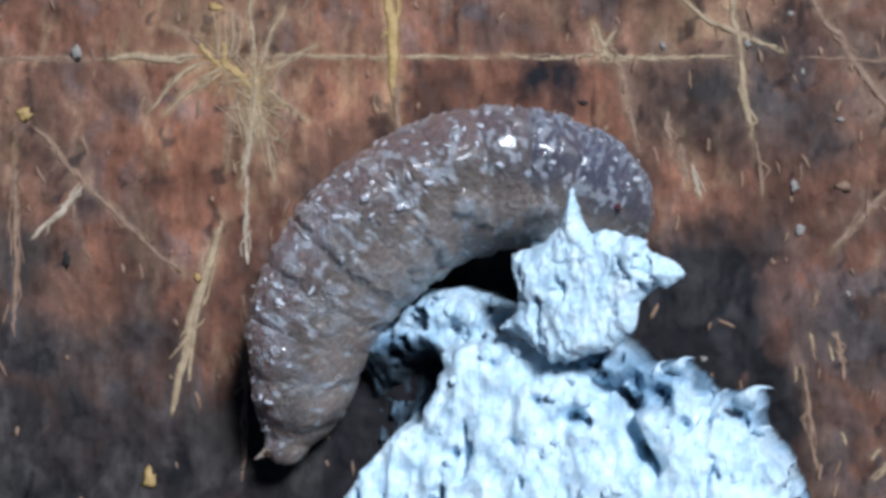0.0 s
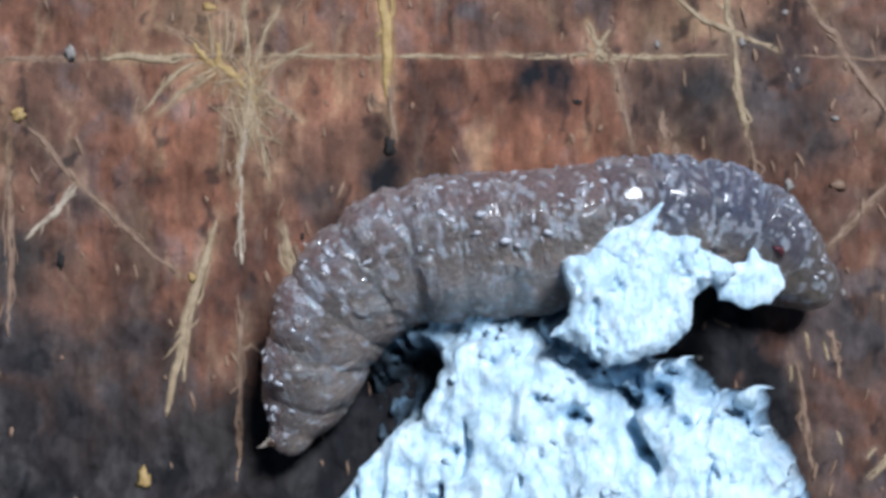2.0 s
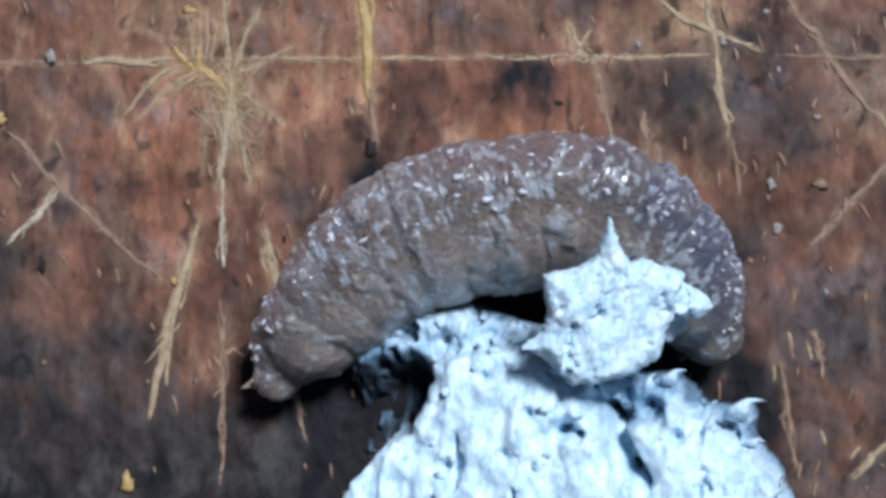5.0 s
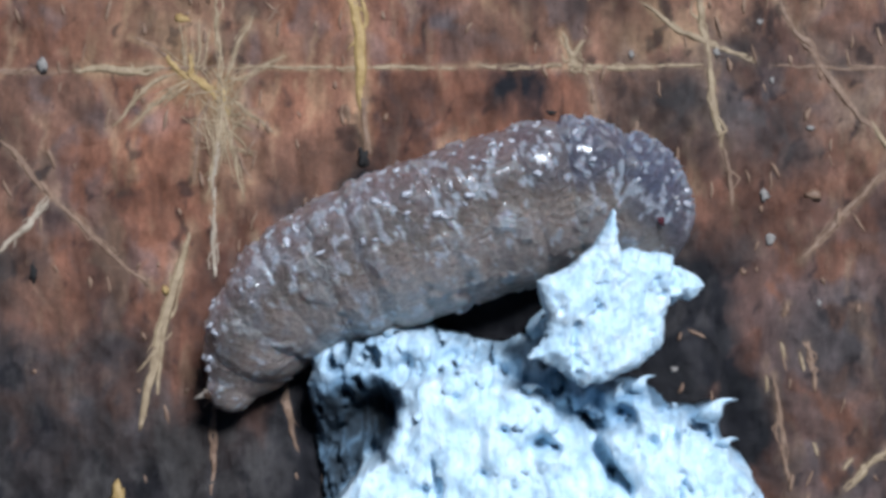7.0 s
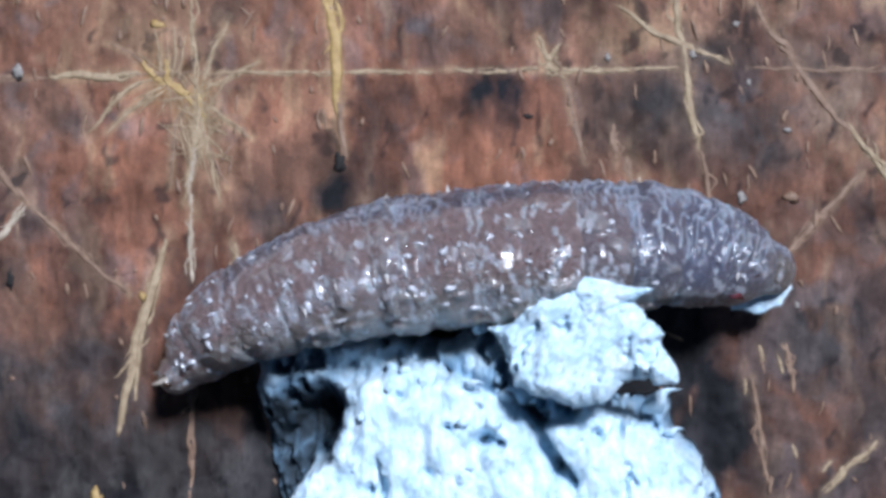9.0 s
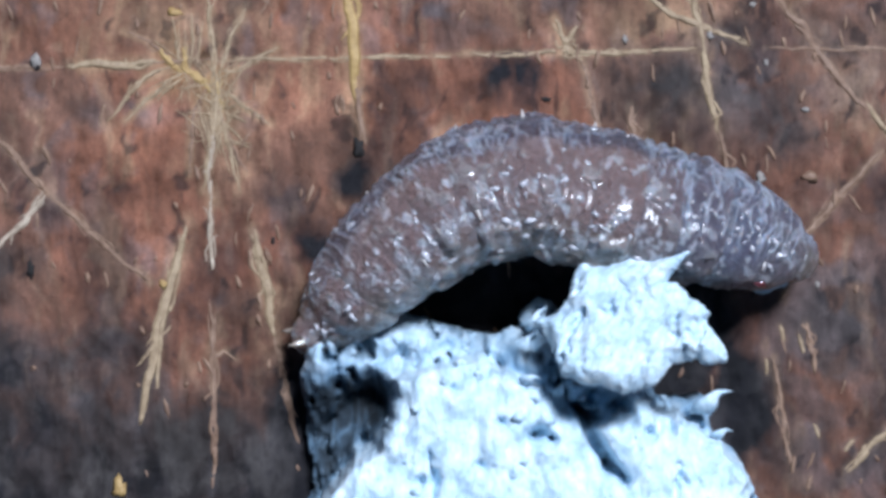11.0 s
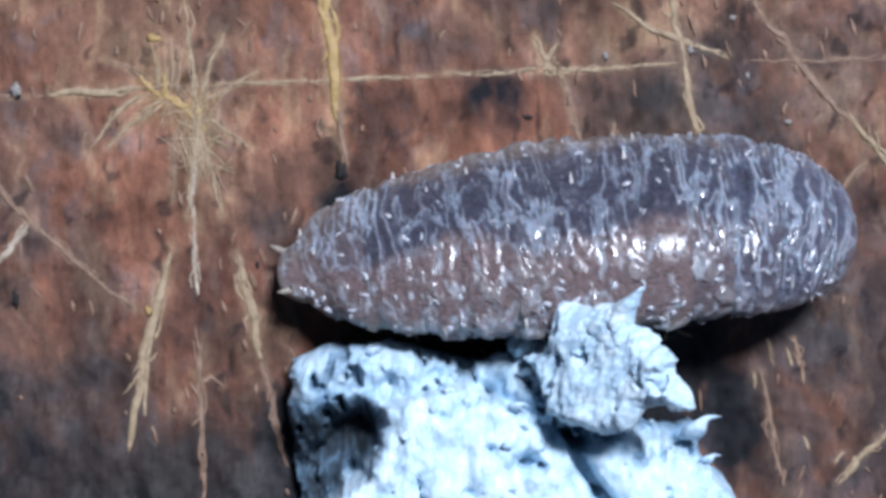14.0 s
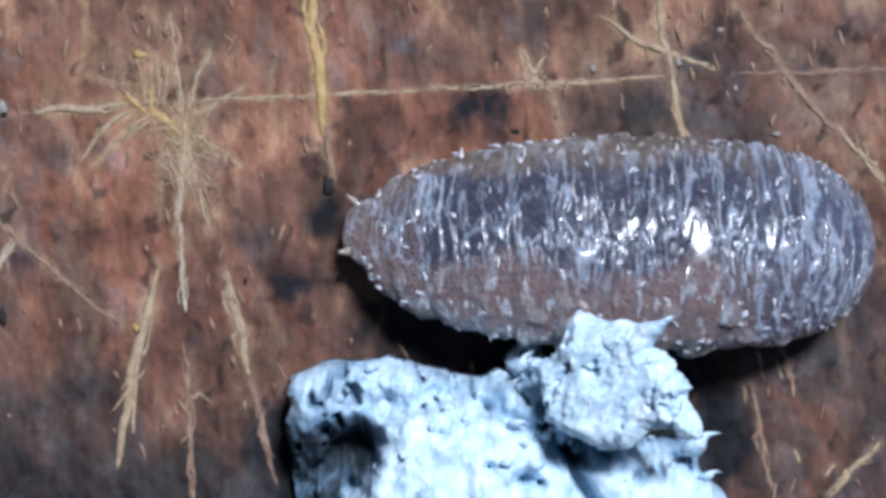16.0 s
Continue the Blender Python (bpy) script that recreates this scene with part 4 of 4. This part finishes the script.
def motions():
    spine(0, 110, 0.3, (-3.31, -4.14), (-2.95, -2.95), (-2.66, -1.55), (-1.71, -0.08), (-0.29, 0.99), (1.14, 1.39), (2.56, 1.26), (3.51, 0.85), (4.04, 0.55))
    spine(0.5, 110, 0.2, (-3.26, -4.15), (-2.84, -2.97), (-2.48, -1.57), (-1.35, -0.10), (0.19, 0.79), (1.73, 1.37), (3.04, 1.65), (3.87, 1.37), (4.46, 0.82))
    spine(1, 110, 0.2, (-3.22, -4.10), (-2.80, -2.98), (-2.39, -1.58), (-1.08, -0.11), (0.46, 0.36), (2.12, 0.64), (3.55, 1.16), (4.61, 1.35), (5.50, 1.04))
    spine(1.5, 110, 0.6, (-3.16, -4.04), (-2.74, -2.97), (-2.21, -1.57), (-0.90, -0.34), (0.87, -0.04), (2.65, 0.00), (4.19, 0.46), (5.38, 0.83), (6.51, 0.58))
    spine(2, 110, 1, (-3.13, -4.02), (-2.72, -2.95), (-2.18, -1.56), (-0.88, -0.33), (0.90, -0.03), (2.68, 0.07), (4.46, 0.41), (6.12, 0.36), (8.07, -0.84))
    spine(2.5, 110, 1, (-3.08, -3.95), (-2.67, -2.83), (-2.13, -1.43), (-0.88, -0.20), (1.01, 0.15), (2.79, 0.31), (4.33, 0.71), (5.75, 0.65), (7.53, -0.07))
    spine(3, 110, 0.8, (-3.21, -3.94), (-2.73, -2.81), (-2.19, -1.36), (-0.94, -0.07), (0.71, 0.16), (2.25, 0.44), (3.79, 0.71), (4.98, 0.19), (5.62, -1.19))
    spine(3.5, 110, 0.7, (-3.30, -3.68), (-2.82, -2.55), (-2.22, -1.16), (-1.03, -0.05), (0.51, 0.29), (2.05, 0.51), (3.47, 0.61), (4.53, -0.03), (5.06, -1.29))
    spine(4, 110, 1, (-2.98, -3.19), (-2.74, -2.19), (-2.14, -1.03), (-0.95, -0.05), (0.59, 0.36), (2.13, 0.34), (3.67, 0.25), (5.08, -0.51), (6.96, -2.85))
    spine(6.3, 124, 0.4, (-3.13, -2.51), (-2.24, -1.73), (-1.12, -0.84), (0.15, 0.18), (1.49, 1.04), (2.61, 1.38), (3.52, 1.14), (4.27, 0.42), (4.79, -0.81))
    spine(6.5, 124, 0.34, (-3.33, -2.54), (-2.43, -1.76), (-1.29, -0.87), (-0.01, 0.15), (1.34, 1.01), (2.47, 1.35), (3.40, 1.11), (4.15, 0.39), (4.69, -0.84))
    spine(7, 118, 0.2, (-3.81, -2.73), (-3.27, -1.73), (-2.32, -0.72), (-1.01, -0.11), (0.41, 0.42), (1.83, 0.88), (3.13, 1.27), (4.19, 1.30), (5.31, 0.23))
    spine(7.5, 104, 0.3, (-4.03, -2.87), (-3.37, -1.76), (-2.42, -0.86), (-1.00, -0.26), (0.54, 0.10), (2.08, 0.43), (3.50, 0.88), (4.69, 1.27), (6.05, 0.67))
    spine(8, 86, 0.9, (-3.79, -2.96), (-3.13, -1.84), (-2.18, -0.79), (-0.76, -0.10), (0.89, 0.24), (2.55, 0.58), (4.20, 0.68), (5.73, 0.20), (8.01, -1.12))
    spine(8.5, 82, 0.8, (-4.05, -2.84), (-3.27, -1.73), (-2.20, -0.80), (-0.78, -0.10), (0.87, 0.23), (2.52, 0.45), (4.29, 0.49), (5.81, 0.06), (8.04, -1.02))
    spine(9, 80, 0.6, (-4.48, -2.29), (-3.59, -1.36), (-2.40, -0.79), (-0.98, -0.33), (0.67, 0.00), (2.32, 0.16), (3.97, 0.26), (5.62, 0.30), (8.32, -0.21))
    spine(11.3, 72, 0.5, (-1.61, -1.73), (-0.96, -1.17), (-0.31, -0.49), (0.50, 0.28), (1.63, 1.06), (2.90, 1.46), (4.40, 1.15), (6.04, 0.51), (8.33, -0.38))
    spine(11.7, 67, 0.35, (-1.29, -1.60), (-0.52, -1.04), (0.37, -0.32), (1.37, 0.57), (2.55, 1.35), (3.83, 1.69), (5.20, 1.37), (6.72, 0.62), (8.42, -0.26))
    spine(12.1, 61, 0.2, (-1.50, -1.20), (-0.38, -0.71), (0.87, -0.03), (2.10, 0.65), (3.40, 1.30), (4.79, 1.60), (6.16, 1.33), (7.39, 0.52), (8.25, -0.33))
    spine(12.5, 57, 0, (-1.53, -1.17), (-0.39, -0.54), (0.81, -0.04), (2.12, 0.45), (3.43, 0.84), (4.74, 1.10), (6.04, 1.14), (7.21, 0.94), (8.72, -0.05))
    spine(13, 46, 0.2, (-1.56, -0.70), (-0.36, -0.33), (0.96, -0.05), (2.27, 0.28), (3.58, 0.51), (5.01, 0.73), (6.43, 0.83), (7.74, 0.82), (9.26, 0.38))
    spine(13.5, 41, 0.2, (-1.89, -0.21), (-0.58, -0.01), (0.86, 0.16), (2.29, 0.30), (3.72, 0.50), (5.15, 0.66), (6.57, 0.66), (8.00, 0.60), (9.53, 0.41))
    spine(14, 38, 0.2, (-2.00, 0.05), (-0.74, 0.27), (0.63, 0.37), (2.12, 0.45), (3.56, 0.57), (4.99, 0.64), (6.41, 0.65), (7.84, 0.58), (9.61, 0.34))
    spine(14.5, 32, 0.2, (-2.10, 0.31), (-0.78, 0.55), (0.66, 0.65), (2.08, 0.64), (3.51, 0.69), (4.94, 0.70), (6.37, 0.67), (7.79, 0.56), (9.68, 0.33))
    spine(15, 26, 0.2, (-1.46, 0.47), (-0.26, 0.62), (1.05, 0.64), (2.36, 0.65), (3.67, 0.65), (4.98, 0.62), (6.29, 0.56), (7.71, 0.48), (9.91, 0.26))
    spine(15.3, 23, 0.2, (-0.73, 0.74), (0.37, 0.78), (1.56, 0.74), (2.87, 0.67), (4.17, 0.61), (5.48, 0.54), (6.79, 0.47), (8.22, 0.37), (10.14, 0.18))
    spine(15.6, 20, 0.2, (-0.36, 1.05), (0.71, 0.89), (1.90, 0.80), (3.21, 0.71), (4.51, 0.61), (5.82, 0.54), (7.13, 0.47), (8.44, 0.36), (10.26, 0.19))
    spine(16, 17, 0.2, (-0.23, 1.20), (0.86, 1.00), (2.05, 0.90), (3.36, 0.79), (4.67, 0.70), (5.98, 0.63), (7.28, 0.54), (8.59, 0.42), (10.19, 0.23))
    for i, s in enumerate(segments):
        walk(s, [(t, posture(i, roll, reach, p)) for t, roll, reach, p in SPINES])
    walk(lump, [
        (0, pose(5.149 * MM, -3.233 * MM, 0.95 * MM, 0, -14, -1.50)),
        (0.5, pose(5.160 * MM, -3.224 * MM, 0.95 * MM, 0, -14, -1.36)),
        (1, pose(5.167 * MM, -3.233 * MM, 0.95 * MM, 0, -14, -1.55)),
        (1.5, pose(5.219 * MM, -3.228 * MM, 0.95 * MM, 0, -14, -1.74)),
        (2, pose(5.258 * MM, -3.237 * MM, 0.95 * MM, 0, -14, -1.99)),
        (2.5, pose(5.297 * MM, -3.230 * MM, 0.95 * MM, 0, -14, -2.22)),
        (3, pose(5.294 * MM, -3.210 * MM, 0.95 * MM, 0, -14, -1.90)),
        (3.5, pose(5.287 * MM, -3.203 * MM, 0.95 * MM, 0, -14, -1.78)),
        (4, pose(5.274 * MM, -3.216 * MM, 0.95 * MM, 0, -14, -2.26)),
        (6.3, pose(5.595 * MM, -3.869 * MM, 0.40 * MM, 0, -6, -1.91)),
        (6.5, pose(5.300 * MM, -3.747 * MM, 0.40 * MM, 0, -5, -0.34)),
        (7, pose(4.721 * MM, -3.416 * MM, 0.33 * MM, 0, -4.5, 2.14)),
        (7.5, pose(4.258 * MM, -3.254 * MM, 0.36 * MM, 0, -5, 3.09)),
        (8, pose(4.409 * MM, -3.248 * MM, 0.50 * MM, 0, -7, 1.94)),
        (8.5, pose(4.353 * MM, -3.266 * MM, 0.50 * MM, 0, -7, 2.67)),
        (9, pose(4.162 * MM, -3.161 * MM, 0.50 * MM, 0, -7, 3.78)),
        (11.5, pose(4.774 * MM, -3.776 * MM, -0.00 * MM, 0, 0, -0.78)),
        (12, pose(5.051 * MM, -3.918 * MM, -0.00 * MM, 0, 0, -1.77)),
        (12.5, pose(5.070 * MM, -3.926 * MM, -0.00 * MM, 0, 0, -1.60)),
        (13, pose(4.905 * MM, -3.890 * MM, -0.00 * MM, 0, 0, -0.80)),
        (13.5, pose(4.626 * MM, -3.817 * MM, -0.00 * MM, 0, 0, -0.54)),
        (14, pose(4.467 * MM, -3.759 * MM, -0.00 * MM, 0, 0, -0.15)),
        (14.5, pose(4.157 * MM, -3.608 * MM, -0.00 * MM, 0, 0, 0.26)),
        (15, pose(4.166 * MM, -3.610 * MM, -0.00 * MM, 0, 0, 0.62)),
        (15.5, pose(4.191 * MM, -3.626 * MM, -0.00 * MM, 0, 0, 0.41)),
        (16, pose(4.672 * MM, -3.804 * MM, -0.00 * MM, 0, 0, -0.27)),
    ])
    walk(flake, [
        (0, pose(2.783 * MM, -0.795 * MM, 4.10 * MM, 7.7, -20.4, -6.0)),
        (0.5, pose(2.999 * MM, -0.307 * MM, 4.10 * MM, 0.1, -8.0, -0.8)),
        (1, pose(3.960 * MM, -0.620 * MM, 4.10 * MM, 3.3, 11.0, 4.0)),
        (1.5, pose(4.673 * MM, -1.125 * MM, 4.10 * MM, 12.8, -2.7, -27.1)),
        (2, pose(3.960 * MM, -0.850 * MM, 4.10 * MM, -2.4, 1.3, -3.0)),
        (2.5, pose(3.341 * MM, -0.574 * MM, 4.10 * MM, -2.4, -19.5, -9.8)),
        (3, pose(2.200 * MM, -0.799 * MM, 4.10 * MM, 8.5, -34.2, -5.3)),
        (3.5, pose(1.899 * MM, -0.866 * MM, 4.10 * MM, 11.4, -39.3, -5.3)),
        (4, pose(2.717 * MM, -1.029 * MM, 4.10 * MM, 10.4, -12.3, -4.8)),
        (6.5, pose(4.204 * MM, -1.431 * MM, 4.10 * MM, 11.9, 17.5, -16.0)),
        (7, pose(4.008 * MM, -0.969 * MM, 4.10 * MM, 5, 16.1, -1.3)),
        (7.5, pose(3.804 * MM, -0.702 * MM, 4.10 * MM, 3.4, 19, 2.5)),
        (8, pose(3.979 * MM, -1.308 * MM, 4.10 * MM, 14.7, -7.1, -21.7)),
        (8.5, pose(3.906 * MM, -1.488 * MM, 4.10 * MM, 16.7, -6.7, -26.4)),
        (9, pose(3.925 * MM, -1.494 * MM, 4.10 * MM, 7.7, -15.7, -39.0)),
        (11.5, pose(4.574 * MM, -1.703 * MM, 4.10 * MM, -2.2, -18.8, -34.8)),
        (12.5, pose(4.886 * MM, -2.096 * MM, 4.10 * MM, 17.1, -23.9, -45.1)),
        (13, pose(4.495 * MM, -2.287 * MM, 4.10 * MM, 29.6, -29, -42.2)),
        (14, pose(4.190 * MM, -2.064 * MM, 4.10 * MM, 26.1, -29, -43.1)),
        (15, pose(3.930 * MM, -1.860 * MM, 4.10 * MM, 28.3, -29, -42.1)),
        (16, pose(4.582 * MM, -2.085 * MM, 4.10 * MM, 22.1, -21.0, -49.5)),
    ])
    walk(spike, [
        (0, pose(-0.25 * MM, 0.80 * MM, 0.1 * MM, 9, 0, 2)),
        (0.5, pose(-0.25 * MM, 0.80 * MM, 0.1 * MM, 9, 0, -4)),
        (1, pose(-0.25 * MM, 0.80 * MM, 0.1 * MM, 9, 0, 4)),
        (1.5, pose(-0.25 * MM, 0.80 * MM, 0.1 * MM, 9, 0, -19)),
        (2, pose(-0.25 * MM, 0.80 * MM, 0.1 * MM, 9, 0, -34)),
        (2.5, pose(-0.25 * MM, 0.80 * MM, 0.1 * MM, 9, 0, -14)),
        (3, pose(-0.25 * MM, 0.80 * MM, 0.1 * MM, 9, 0, -13)),
        (3.5, pose(-0.25 * MM, 0.80 * MM, 0.1 * MM, 9, 0, -11)),
        (4, pose(-0.25 * MM, 0.80 * MM, 0.1 * MM, 9, 0, 4)),
        (6.5, pose(-0.25 * MM, 0.80 * MM, 0.1 * MM, 9, 0, 20)),
        (7, pose(-0.25 * MM, 0.80 * MM, 0.1 * MM, 9, 0, -5)),
        (7.5, pose(-0.25 * MM, 0.80 * MM, 0.1 * MM, 9, 0, -24)),
        (8, pose(-0.25 * MM, 0.80 * MM, 0.1 * MM, 9, 0, -24)),
        (8.5, pose(-0.25 * MM, 0.80 * MM, 0.1 * MM, 9, 0, -24)),
        (9, pose(-0.25 * MM, 0.80 * MM, 0.1 * MM, 9, 0, -42)),
        (11.5, pose(-0.25 * MM, 0.80 * MM, 0.1 * MM, 9, 0, -23)),
        (12.5, pose(-0.25 * MM, 0.80 * MM, 0.1 * MM, 9, 0, -34)),
        (13, pose(-0.25 * MM, 0.80 * MM, 0.1 * MM, 9, 0, -39)),
        (14, pose(-0.25 * MM, 0.80 * MM, 0.1 * MM, 9, 0, -11)),
        (15, pose(-0.25 * MM, 0.80 * MM, 0.1 * MM, 9, 0, -13)),
        (16, pose(-0.25 * MM, 0.80 * MM, 0.1 * MM, 9, 0, -17)),
    ])
    walk(bit, [
        (0, pose(2.684 * MM, 0.013 * MM, 2.20 * MM, 0, 0, 0)),
        (1, pose(4.856 * MM, 0.452 * MM, 2.20 * MM, 0, 0, 0)),
        (1.5, pose(6.042 * MM, 0.103 * MM, 2.60 * MM, 0, 0, 0)),
        (2, pose(6.469 * MM, -0.700 * MM, 3.40 * MM, 0, 0, 0)),
        (2.5, pose(5.861 * MM, -0.306 * MM, 3.60 * MM, 0, 0, -5)),
        (3, pose(4.250 * MM, -0.652 * MM, 3.60 * MM, 0, 0, -20)),
        (3.5, pose(3.602 * MM, -0.993 * MM, 2.00 * MM, 0, 0, -20)),
        (4, pose(5.293 * MM, -1.875 * MM, 3.30 * MM, 0, 0, -10)),
        (6.3, pose(4.443 * MM, -0.306 * MM, 2.20 * MM, 0, 0, -10)),
        (7.5, pose(5.392 * MM, 0.197 * MM, 2.20 * MM, 0, 0, -10)),
        (8, pose(7.549 * MM, -0.926 * MM, 1.20 * MM, 0, 0, 0)),
        (8.5, pose(7.272 * MM, -1.240 * MM, 1.20 * MM, 0, 0, 0)),
        (9, pose(8.020 * MM, -0.578 * MM, 1.20 * MM, 0, 0, 9)),
        (11.3, pose(7.694 * MM, -0.589 * MM, 1.10 * MM, 0, 0, 4)),
        (12.5, pose(8.150 * MM, -0.074 * MM, 1.00 * MM, 0, 0, -2)),
        (13, pose(8.505 * MM, 0.377 * MM, 0.90 * MM, 0, 0, -2)),
        (13.5, pose(8.529 * MM, 0.481 * MM, 0.80 * MM, 0, 0, -2)),
        (16, pose(8.063 * MM, -0.193 * MM, 0.80 * MM, 0, 0, -3)),
    ])


motions()
